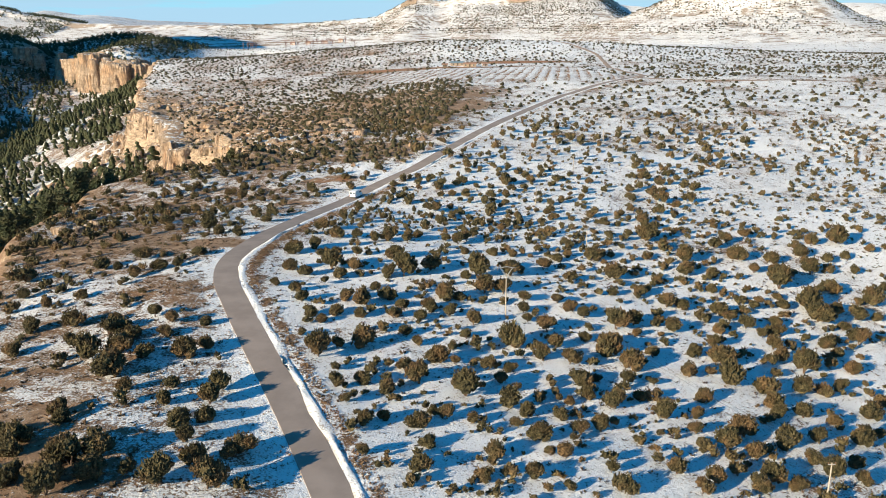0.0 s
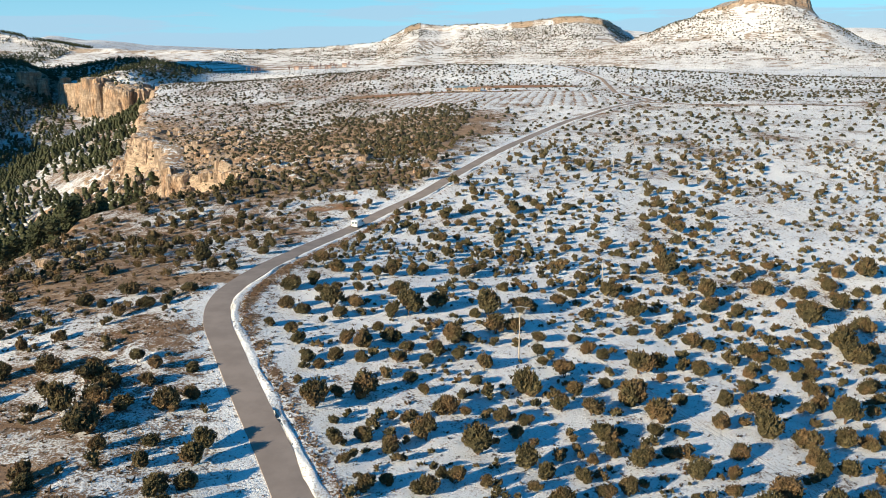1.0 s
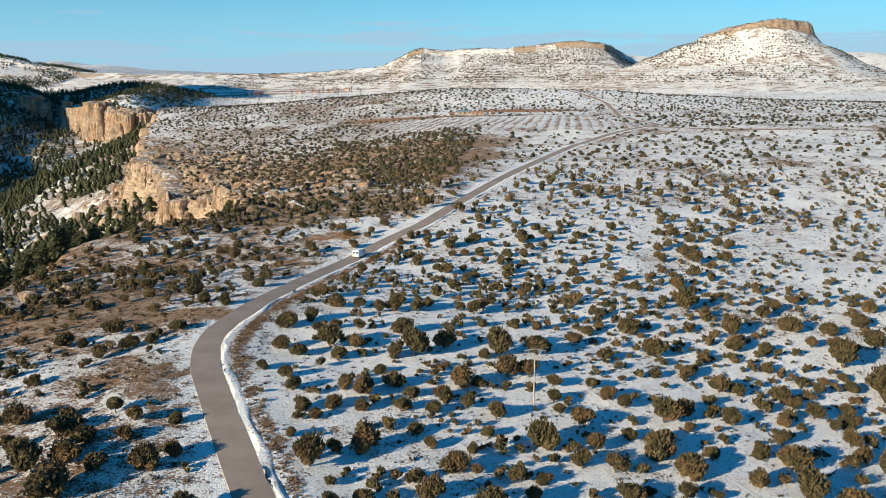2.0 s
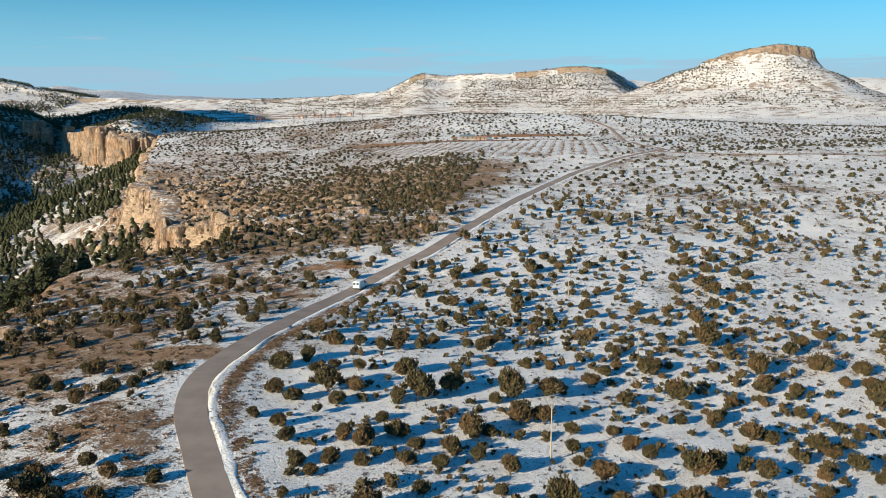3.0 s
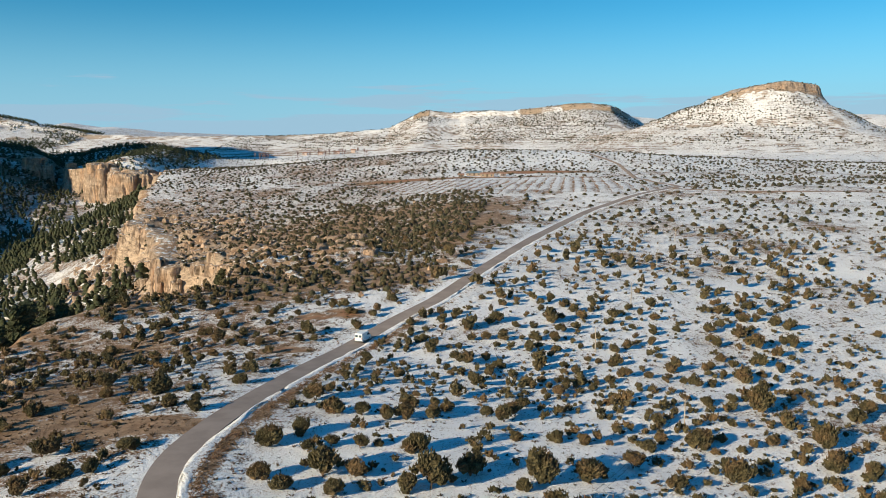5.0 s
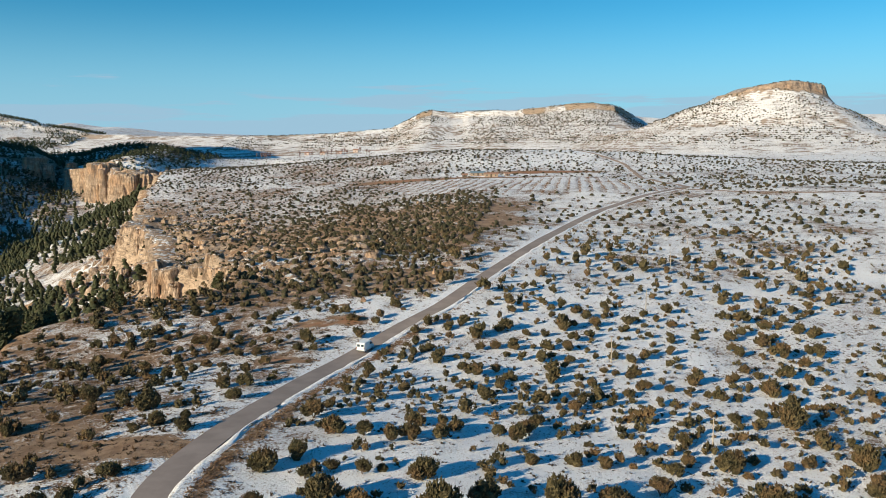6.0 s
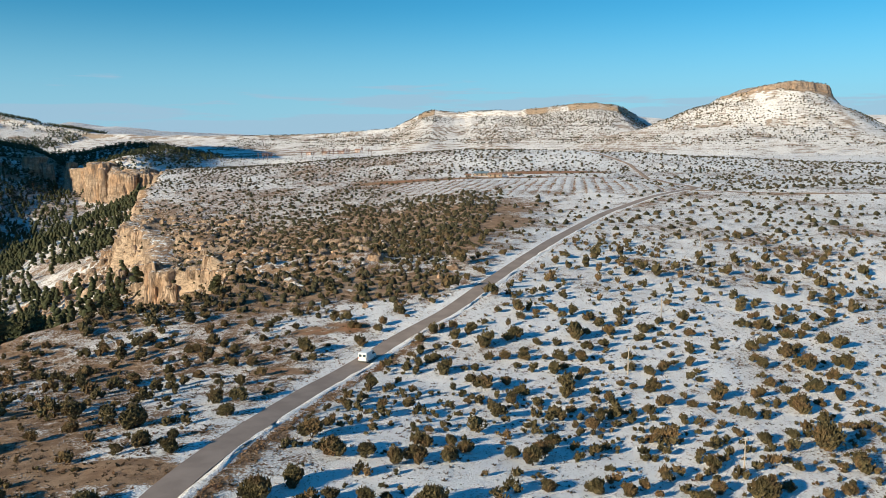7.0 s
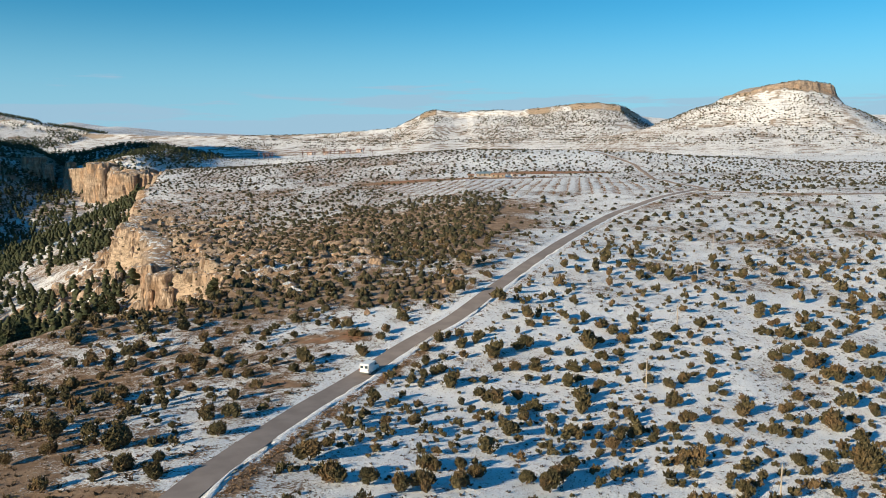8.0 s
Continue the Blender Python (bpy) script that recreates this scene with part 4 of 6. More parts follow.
BEFORE_BEND = [(-64.4, 119.5, 2.3), (-22.4, 120.0, 2.2), (37.1, 120.4, 2.7), (-8.1, 120.6, 3.1), (30.9, 120.9, 3.1), (13.3, 121.2, 2.2), (23.1, 121.7, 2.3), (62.9, 122.0, 3.4),
    (-25.8, 122.0, 1.8), (45.0, 122.1, 2.3), (52.3, 122.5, 1.8), (0.9, 122.6, 3.6), (3.2, 123.1, 2.7), (21.6, 123.6, 2.7), (55.8, 124.1, 3.7), (-10.3, 124.1, 2.0),
    (69.5, 124.8, 3.7), (50.6, 125.5, 3.0), (13.8, 125.9, 2.3), (-49.6, 126.0, 2.2), (19.5, 126.5, 2.3), (7.6, 127.4, 3.7), (48.7, 127.5, 2.4), (-68.2, 127.8, 3.4),
    (10.7, 128.0, 3.3), (56.7, 128.1, 2.9), (-16.5, 128.3, 2.8), (-22.2, 128.5, 2.8), (69.1, 130.0, 2.7), (-46.8, 130.0, 3.0), (-8.6, 130.2, 2.8), (47.7, 130.4, 3.6)]
BEND = [(-25.1, 130.7, 2.8), (38.9, 130.7, 3.4), (41.5, 130.9, 2.9), (-43.9, 131.0, 2.0), (-6.0, 131.1, 4.3), (-54.2, 131.6, 1.8), (65.8, 132.2, 4.9), (-18.2, 132.5, 3.8),
    (-57.4, 132.8, 3.0), (-14.6, 132.8, 2.4), (4.6, 133.0, 2.2), (30.1, 133.3, 2.2), (55.0, 133.5, 2.0), (35.4, 134.8, 2.5), (73.9, 135.2, 3.5), (6.5, 135.2, 4.2),
    (-1.5, 135.3, 3.4), (77.9, 135.5, 2.3), (61.1, 136.1, 3.0), (12.5, 136.3, 4.0), (-41.9, 136.4, 3.1), (-52.2, 136.6, 3.1), (57.1, 137.1, 1.5), (6.0, 137.5, 2.0),
    (66.5, 137.8, 5.0), (71.7, 137.8, 3.3), (23.3, 137.9, 2.5), (-21.0, 138.6, 2.0), (61.5, 139.7, 2.1), (-26.0, 140.1, 3.5), (49.6, 140.2, 2.6), (-8.0, 140.6, 3.6)]
PAST_BEND = [(-14.9, 140.6, 2.0), (-18.5, 140.7, 2.0), (39.9, 141.4, 2.3), (32.3, 141.6, 3.4), (77.2, 141.6, 2.1), (-12.7, 141.7, 1.5), (80.2, 141.8, 4.4), (19.1, 142.4, 3.1),
    (-22.8, 143.9, 2.9), (64.0, 144.7, 4.8), (74.1, 145.4, 4.0), (51.8, 147.1, 3.0), (47.0, 147.4, 3.2), (4.6, 148.4, 2.2), (13.6, 148.6, 2.2), (22.6, 148.7, 2.2),
    (85.9, 148.7, 2.2), (10.6, 149.2, 2.7), (68.5, 150.3, 2.5), (29.8, 150.7, 3.8), (61.5, 151.3, 2.2), (-12.6, 151.4, 2.2), (24.9, 151.6, 2.2), (-38.8, 152.1, 2.5),
    (66.1, 152.2, 2.8), (-10.3, 152.4, 2.5), (-16.0, 152.4, 2.5), (-19.8, 152.6, 3.5), (-6.2, 153.1, 2.4), (73.6, 153.1, 3.9), (40.9, 153.3, 2.2), (-46.4, 153.9, 1.6)]
MID_FIELD = [(-62.5, 154.0, 2.3), (48.7, 154.2, 4.5), (3.7, 154.9, 2.7), (-43.4, 154.9, 2.9), (83.4, 155.6, 2.0), (1.3, 156.7, 2.2), (-4.3, 157.1, 2.3), (60.3, 157.2, 4.6),
    (-40.2, 157.3, 1.6), (67.3, 157.5, 3.4), (5.5, 157.7, 2.8), (26.2, 157.9, 2.3), (-9.7, 158.1, 3.0), (-23.4, 158.6, 3.5), (-58.7, 158.6, 1.9), (-6.2, 158.9, 1.6),
    (80.1, 159.9, 2.6), (-55.0, 161.7, 2.5), (6.9, 161.9, 2.0), (46.6, 161.9, 2.1), (85.0, 162.7, 2.4), (74.9, 163.1, 4.1), (-47.3, 163.2, 4.3), (57.6, 163.5, 2.7),
    (-22.1, 163.6, 1.7), (-2.9, 164.7, 3.4), (20.3, 165.9, 1.7), (43.8, 166.0, 4.2), (92.0, 166.1, 2.4), (-36.1, 166.3, 2.9), (11.5, 166.6, 1.7), (36.3, 167.4, 2.4)]
MID_FIELD_EDGE = [(-16.3, 167.6, 1.5), (61.5, 167.8, 3.0), (44.0, 169.3, 1.7), (41.0, 169.5, 2.4), (80.7, 169.5, 3.1), (46.9, 169.8, 2.1), (13.7, 170.1, 2.3), (-58.5, 170.1, 2.8),
    (87.0, 171.0, 5.0), (-43.5, 171.3, 1.5), (66.7, 171.3, 2.5), (0.8, 171.5, 3.2), (-54.8, 171.6, 2.2), (-20.3, 171.8, 2.2), (8.5, 172.4, 3.3), (19.7, 173.3, 2.0),
    (-12.1, 173.3, 2.7), (15.5, 173.4, 2.6), (47.1, 173.4, 1.8), (-36.5, 174.2, 2.9), (-40.1, 175.1, 3.2), (17.6, 175.1, 3.0), (36.7, 175.7, 2.9), (48.2, 176.5, 2.6),
    (22.8, 177.4, 2.3), (14.8, 177.5, 1.5), (40.4, 177.5, 2.2), (-3.7, 177.8, 1.5), (-33.3, 178.0, 2.0), (35.6, 178.2, 1.7), (-52.4, 179.4, 2.7), (30.6, 180.6, 1.9)]
HIGH_FIELD = [(26.3, 180.9, 3.1), (47.0, 181.3, 3.8), (3.3, 181.3, 2.4), (-4.4, 181.4, 1.6), (18.0, 181.8, 2.4), (-18.7, 183.7, 2.8), (4.9, 183.8, 2.6), (11.8, 184.1, 3.2),
    (-49.8, 184.2, 2.4), (-0.9, 184.4, 4.4), (51.3, 184.4, 2.0), (-5.8, 184.6, 1.6), (-52.7, 185.3, 2.5), (36.2, 185.6, 3.6), (-39.3, 186.1, 2.6), (42.9, 187.0, 2.6),
    (3.0, 187.8, 2.5), (-60.3, 188.0, 2.9), (25.4, 188.1, 1.7), (26.6, 188.5, 2.6), (-49.0, 188.5, 2.2), (-2.8, 188.6, 2.5), (23.4, 188.6, 1.9), (56.8, 189.0, 2.0),
    (12.7, 189.4, 3.4), (52.9, 189.8, 3.7), (48.1, 190.1, 2.1), (21.7, 190.1, 1.7), (-52.5, 191.6, 2.2), (-58.7, 192.1, 3.2), (-48.1, 192.7, 2.6), (46.9, 193.0, 2.3)]
STRAIGHT = [(-7.0, 193.7, 3.5), (35.7, 193.9, 1.7), (11.1, 195.0, 3.1), (16.4, 195.2, 2.4), (-13.5, 195.2, 2.3), (-1.9, 195.4, 2.2), (-69.1, 196.4, 3.5), (27.5, 196.6, 2.6),
    (59.2, 197.0, 3.0), (13.4, 197.1, 2.2), (5.1, 197.3, 1.8), (-40.4, 197.3, 2.7), (-55.1, 197.6, 2.3), (-11.7, 197.7, 2.3), (21.7, 198.2, 1.6), (-44.0, 198.7, 2.3),
    (-78.5, 199.3, 3.1), (30.9, 199.5, 2.7), (-9.2, 199.6, 3.1), (-30.4, 199.9, 2.4), (-33.4, 200.2, 2.4), (-52.7, 200.4, 2.0), (-47.4, 200.9, 2.0), (0.6, 201.1, 2.3),
    (6.9, 201.7, 2.8), (3.4, 202.0, 2.3), (17.0, 202.2, 2.8), (36.7, 202.4, 2.7), (56.7, 202.5, 4.1), (-66.5, 202.6, 2.4), (-58.9, 203.2, 2.4), (-50.2, 203.4, 3.6)]
ABOVE_STRAIGHT = [(13.4, 203.4, 2.8), (49.7, 203.7, 2.7), (25.5, 203.9, 2.8), (64.3, 204.1, 3.7), (-56.8, 204.3, 1.6), (-54.7, 204.7, 1.6), (-32.7, 204.8, 4.1), (55.9, 204.8, 2.3),
    (-11.8, 204.9, 2.2), (6.8, 205.6, 2.1), (-39.7, 206.6, 2.5), (49.3, 206.8, 2.3), (-8.8, 206.9, 1.9), (-46.1, 207.9, 2.1), (18.9, 208.0, 2.9), (0.5, 209.1, 4.4),
    (-75.2, 209.4, 2.5), (-55.5, 209.4, 2.5), (-46.6, 209.5, 2.1), (-23.4, 209.5, 3.1), (-68.4, 209.5, 2.5), (-53.9, 209.8, 2.1), (56.3, 209.9, 4.3), (38.8, 210.5, 2.6),
    (9.8, 210.6, 2.5), (-49.1, 210.8, 2.6), (-72.4, 210.9, 3.4), (13.5, 211.0, 2.2), (-12.0, 211.7, 3.0), (22.7, 212.0, 2.7), (-61.8, 212.0, 2.2)]
UPPER_SLOPE = [(4.5, 213.0, 2.5), (50.9, 213.2, 3.4), (44.4, 213.6, 2.2), (-60.0, 213.7, 2.2), (-52.1, 213.9, 3.5), (34.9, 213.9, 2.2), (-66.8, 214.1, 2.6), (-42.6, 214.5, 2.2),
    (6.1, 214.6, 3.5), (-5.3, 214.7, 3.0), (61.1, 215.8, 2.0), (-65.2, 216.5, 3.5), (-2.7, 216.6, 2.6), (17.7, 216.6, 4.6), (-9.6, 216.9, 2.6), (70.4, 217.0, 4.5),
    (54.7, 217.2, 3.0), (31.1, 218.1, 2.6), (20.3, 218.5, 2.6), (-20.6, 218.7, 2.2), (-43.0, 218.9, 1.8), (-2.1, 219.9, 2.6), (25.4, 220.3, 3.1), (-6.0, 220.4, 2.1),
    (-25.8, 220.9, 3.2), (68.4, 221.2, 3.8), (-37.8, 221.4, 1.8), (41.7, 221.6, 3.1), (-55.0, 221.8, 2.7), (62.1, 222.8, 3.6), (-20.1, 223.3, 2.8)]
TOP_SLOPE = [(-43.4, 223.6, 2.5), (64.6, 223.6, 2.4), (-47.1, 224.4, 2.8), (32.7, 224.4, 3.2), (17.1, 225.2, 2.2), (-53.2, 225.3, 2.3), (-28.0, 227.0, 3.3), (39.6, 227.0, 2.1),
    (58.5, 227.3, 5.0), (24.7, 227.6, 3.3), (-30.7, 228.0, 2.8), (-61.7, 228.1, 3.8), (28.9, 228.1, 2.2), (8.1, 228.2, 2.8), (67.7, 228.8, 3.2), (38.0, 230.0, 2.7),
    (-34.7, 230.0, 1.9), (23.3, 230.9, 3.4), (17.4, 230.9, 2.2), (-17.3, 231.1, 2.9), (-59.1, 231.9, 2.9), (3.7, 232.5, 2.3), (-39.3, 232.9, 2.4), (8.0, 233.5, 4.0),
    (43.7, 233.5, 3.3), (29.6, 234.0, 2.9), (19.9, 234.3, 2.6), (66.3, 234.3, 2.8), (15.7, 235.0, 3.4), (10.9, 235.8, 2.3), (33.5, 236.0, 2.6)]
BROW = [(78.2, 237.5, 2.3), (73.4, 237.6, 2.8), (31.6, 239.1, 2.1), (47.6, 239.6, 2.0), (66.7, 240.6, 3.5), (2.8, 242.7, 4.8), (79.2, 243.2, 3.5), (43.2, 244.6, 2.4),
    (73.9, 245.7, 2.7), (27.9, 246.1, 2.1), (60.6, 246.1, 4.2), (64.2, 247.0, 3.0), (87.0, 247.5, 4.2), (13.0, 247.5, 3.4), (-6.2, 251.2, 5.0), (66.9, 252.1, 2.5),
    (42.4, 253.6, 2.5), (83.4, 253.8, 3.7), (19.7, 255.9, 2.6), (54.4, 257.8, 2.5), (74.5, 258.7, 3.8), (18.5, 261.7, 4.0), (88.2, 261.9, 3.2), (83.4, 262.0, 2.6),
    (92.3, 263.7, 3.9), (60.1, 265.2, 3.9), (31.4, 266.2, 2.7), (1.7, 267.5, 3.4), (82.0, 268.6, 2.7), (89.7, 272.1, 5.0), (74.6, 272.8, 4.8)]
BACK = [(79.5, 274.8, 3.1), (48.0, 275.2, 5.0), (40.3, 275.5, 3.6), (-3.3, 277.6, 5.0), (24.9, 278.1, 2.9), (33.9, 279.7, 2.9), (69.3, 281.2, 4.3), (46.8, 281.9, 4.4),
    (22.2, 282.0, 3.7), (30.3, 282.0, 3.7), (55.9, 284.0, 4.3), (97.7, 284.0, 3.2), (87.5, 284.7, 3.3), (107.3, 285.3, 4.3), (78.4, 286.4, 3.6), (41.4, 287.6, 3.0),
    (63.5, 288.7, 3.7), (94.5, 291.4, 3.3), (35.4, 291.5, 5.0), (25.8, 291.6, 3.1), (75.4, 295.5, 3.8), (84.8, 296.2, 4.6), (102.8, 298.1, 3.4), (90.5, 298.1, 3.8),
    (66.8, 298.3, 3.8), (108.5, 299.7, 3.1), (43.2, 299.7, 4.0), (116.4, 308.6, 4.0), (-217.1, 423.1, 5.0), (-200.7, 433.2, 5.0), (-207.8, 433.6, 5.0)]
KNOWN = np.array(VERGE + ROADSIDE + FIELD_FOOT + LOW_FIELD + LOW_FIELD_EDGE + BEFORE_BEND + BEND + PAST_BEND + MID_FIELD
                 + MID_FIELD_EDGE + HIGH_FIELD + STRAIGHT + ABOVE_STRAIGHT + UPPER_SLOPE + TOP_SLOPE + BROW + BACK)


def clear_of_known(x, y, gap):
    d = np.hypot(x[:, None] - KNOWN[None, :, 0], y[:, None] - KNOWN[None, :, 1]) - 0.5 * KNOWN[None, :, 2]
    return d.min(1) > gap


CORNER = [(-36, 70, 3.0), (-32.5, 67.5, 3.2), (-39.5, 66, 2.6), (-35, 64, 3.2), (-42, 71.5, 2.8), (-45, 75, 2.6), (-40, 78, 2.2), (-48, 69, 2.8)]
KNOWN = np.concatenate([KNOWN, CORNER])
beside, _ = line_distance(KNOWN[:, 0], KNOWN[:, 1], ROAD_LINE)
KNOWN = KNOWN[np.abs(beside) > 2.8 + 0.45 * KNOWN[:, 2]]
known = bush_rows(KNOWN[:, 0], KNOWN[:, 1], rng)
known[:, 3] = KNOWN[:, 2] / 1.95
known[:, 4] = known[:, 3] * rng.uniform(0.85, 1.2, len(known))


def fill_density(x, y):
    return scrub_density(x, y) * clear_of_known(x, y, 0.8) * np.where(x < -62, 1.0, np.where(x < -12, 0.6, 0.8 + 0.2 * ramp(y, 200, 260)))


filling = bush_rows(*scatter(-140, 190, 52, 340, 3.3, fill_density, rng), rng, 0.4, 1.5)
small = filling[:, 1] < 225
filling[small, 3:5] *= 0.9
wide = (filling[:, 0] > 22) & (filling[:, 1] < 190)
filling[wide, 3:5] *= 1.05
filling[(filling[:, 0] < -62) & (filling[:, 1] < 262), 3:5] *= 1.35


def thicket_density(x, y):
    """Small bushes crowding between the larger ones below the bend."""
    road, _ = line_distance(x, y, ROAD_LINE)
    return 0.88 * ramp(fbm(x, y, 13, 3, 57), -0.2, 0.25) * (road > 5.2) * clear_of_known(x, y, 0.1) * in_sight(x, y)


filling = np.concatenate([filling, bush_rows(*scatter(-30, 85, 56, 185, 2.7, thicket_density, rng), rng, 0.4, 1.25)])


def behind_density(x, y):
    road, _ = line_distance(x, y, ROAD_LINE)
    return 0.75 * ramp(fbm(x, y, 24, 3, 51), -0.6, 0.5) * (np.abs(road) > 5)


filling = np.concatenate([filling, bush_rows(*scatter(-50, 95, -90, 50, 9.0, behind_density, rng), rng, 0.5, 1.6)])
far = bush_rows(*scatter(-520, 470, 340, 1330, 4.9, scrub_density, rng), rng, 0.5, 1.75)
far[far[:, 1] > 430, 4] *= 0.85
def slope_density(x, y):
    d, _ = rim_distance(x, y)
    return (x < 0.12 * y - 38) * ramp(y, 232, 262) * (1 - ramp(y, 430, 520)) * ((scrub_density(x, y) > 0) | ((d < 2) & (d > -45))) * (0.6 + 0.4 * ramp(fbm(x, y, 15, 3, 52), -0.4, 0.3))


slope_scrub = bush_rows(*scatter(-200, 20, 235, 520, 2.8, slope_density, rng), rng, 0.5, 1.45)


def bush(fine, k):
    base = new("juniper_bush")
    tagged(base, "dense olive-green juniper bush standing in snow", "bush", "juniper bushes")
    c = new("crown", FINE_MESHES[k])
    s = new("stem", STEM_MESHES[k])
    c.parent = s.parent = base
    return base


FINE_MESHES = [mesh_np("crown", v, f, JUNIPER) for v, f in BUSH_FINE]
STEM_MESHES = [mesh_np("stem", *stems(rng, 4, 0.8, 0.07), BARK) for _ in range(8)]
kinds = [bush(FINE_MESHES, k) for k in range(8)]
used = set()
known = known[np.argsort(known[:, 1] - 0.2 * np.abs(known[:, 0]))]
for x, y, z, w, h, turn, kind in known[:300]:
    k = int(kind) % 8
    m = Matrix.LocRotScale((x, y, z), Euler((0, 0, turn)), None)
    if k not in used:
        used.add(k)
        b = kinds[k]
    else:
        b = copy_thing(kinds[k], m)
    b.matrix_basis = Matrix.LocRotScale((x, y, z), Euler((0, 0, turn)), (w, w, h))

rest = known[300:]
back_rows, rest = np.concatenate([rest[rest[:, 1] >= 235], filling[filling[:, 1] >= 235]]), rest[rest[:, 1] < 235]
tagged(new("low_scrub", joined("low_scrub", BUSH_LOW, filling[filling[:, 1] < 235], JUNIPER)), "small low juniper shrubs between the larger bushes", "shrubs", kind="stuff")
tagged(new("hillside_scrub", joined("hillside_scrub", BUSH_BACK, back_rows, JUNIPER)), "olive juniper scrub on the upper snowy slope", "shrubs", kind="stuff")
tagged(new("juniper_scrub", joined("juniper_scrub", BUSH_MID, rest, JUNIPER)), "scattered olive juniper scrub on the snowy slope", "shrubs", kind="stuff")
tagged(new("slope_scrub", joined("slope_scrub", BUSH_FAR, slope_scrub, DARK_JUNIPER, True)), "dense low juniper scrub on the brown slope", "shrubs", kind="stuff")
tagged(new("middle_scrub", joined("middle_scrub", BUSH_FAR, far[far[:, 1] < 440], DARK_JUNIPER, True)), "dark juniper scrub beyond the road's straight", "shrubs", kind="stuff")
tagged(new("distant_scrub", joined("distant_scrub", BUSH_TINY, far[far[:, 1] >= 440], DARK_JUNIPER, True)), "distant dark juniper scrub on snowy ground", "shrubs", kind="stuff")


def tufts(n, rng, size):
    """A few low blades or twigs leaning apart."""
    v0, f0 = spindle(3, rng)
    V, F = [], []
    for k in range(n):
        a = rng.uniform(0, 6.28)
        R = turned(np.array([[np.cos(a), np.sin(a), rng.uniform(0.5, 1.2)]]))[0]
        V.append((v0 * np.array([0.7, 0.7, 1]) * size * rng.uniform(0.6, 1.2)) @ R.T + np.array([np.cos(a), np.sin(a), 0]) * size * 0.35)
        F.append(f0 + k * len(v0))
    return np.concatenate(V), np.concatenate(F)


TUFTS = [tufts(5, rng, 0.42) for _ in range(6)]
HEATHS = [tufts(5, rng, 0.30) for _ in range(8)]
HEATH = foliage("dark_heath", (0.065, 0.048, 0.028), (0.150, 0.098, 0.052), (0.19, 0.105, 0.058))


def tuft_density(x, y):
    road, _ = line_distance(x, y, ROAD_LINE)
    d, _ = rim_distance(x, y)
    k = 0.34 + 0.62 * ramp(fbm(x, y, 9, 3, 71), -0.25, 0.5)
    k = k + spot(x, y, -44, 117, 10, 3.5, 8)
    k = np.where((x < -26) & (y < 245), 0.6 + 0.4 * ramp(fbm(x * 0.45 + 0.3 * y, y * 1.1, 9, 4, 48), -0.1, 0.4), k)
    return k * (np.abs(road) > 4) * in_sight(x, y, 4) * (d > 1)


def tuft_rows(x, y, lo, hi):
    n = len(x)
    w = lo + (hi - lo) * rng.random(n) ** 2
    return np.stack([x, y, ground_z(x, y) - 0.03, w, w * rng.uniform(0.6, 1.1, n), rng.uniform(0, 6.28, n), rng.integers(0, 60, n)], 1)


low = tuft_rows(*scatter(-105, 130, 52, 255, 1.1, tuft_density, rng), 0.35, 1.35)
low[low[:, 0] < -26, 3:5] *= 1.3
tagged(new("heath", joined("heath", HEATHS, low, HEATH)), "small dark heath tufts poking through the snow", "tufts", kind="stuff")


def along(line, lo, hi, per, keep=1.0):
    """Places strewn beside a line at offsets from lo to hi."""
    side = across(line)
    i = np.repeat(np.arange(len(line)), per)
    i = i[rng.random(len(i)) < keep]
    o = rng.uniform(lo, hi, len(i))
    return line[i, 0] + side[i, 0] * o + rng.uniform(-0.5, 0.5, len(i)), line[i, 1] + side[i, 1] * o + rng.uniform(-0.5, 0.5, len(i))


grass = np.concatenate([tuft_rows(*along(ROAD_LINE, 3.2, 4.8, 13), 0.35, 0.95), tuft_rows(*along(ROAD_LINE, -4.4, -2.3, 3, 0.6), 0.3, 0.8)])
def dry_density(x, y):
    return 0.85 * spot(x, y, -44, 64, 13, 14) * ramp(fbm(x, y, 5, 3, 85), -0.4, 0.2) + 0.6 * spot(x, y, -45, 117, 10, 3.5, 8)


grass = grass[rng.random(len(grass)) < 1 - 0.8 * ramp(grass[:, 1], 190, 240)]
grass = np.concatenate([grass, tuft_rows(*scatter(-62, -26, 46, 125, 0.8, dry_density, rng), 0.5, 1.3)])
tagged(new("verge_grass", joined("verge_grass", TUFTS, grass, DRY)), "dry straw-coloured grass along the road verge", "grass", kind="stuff")


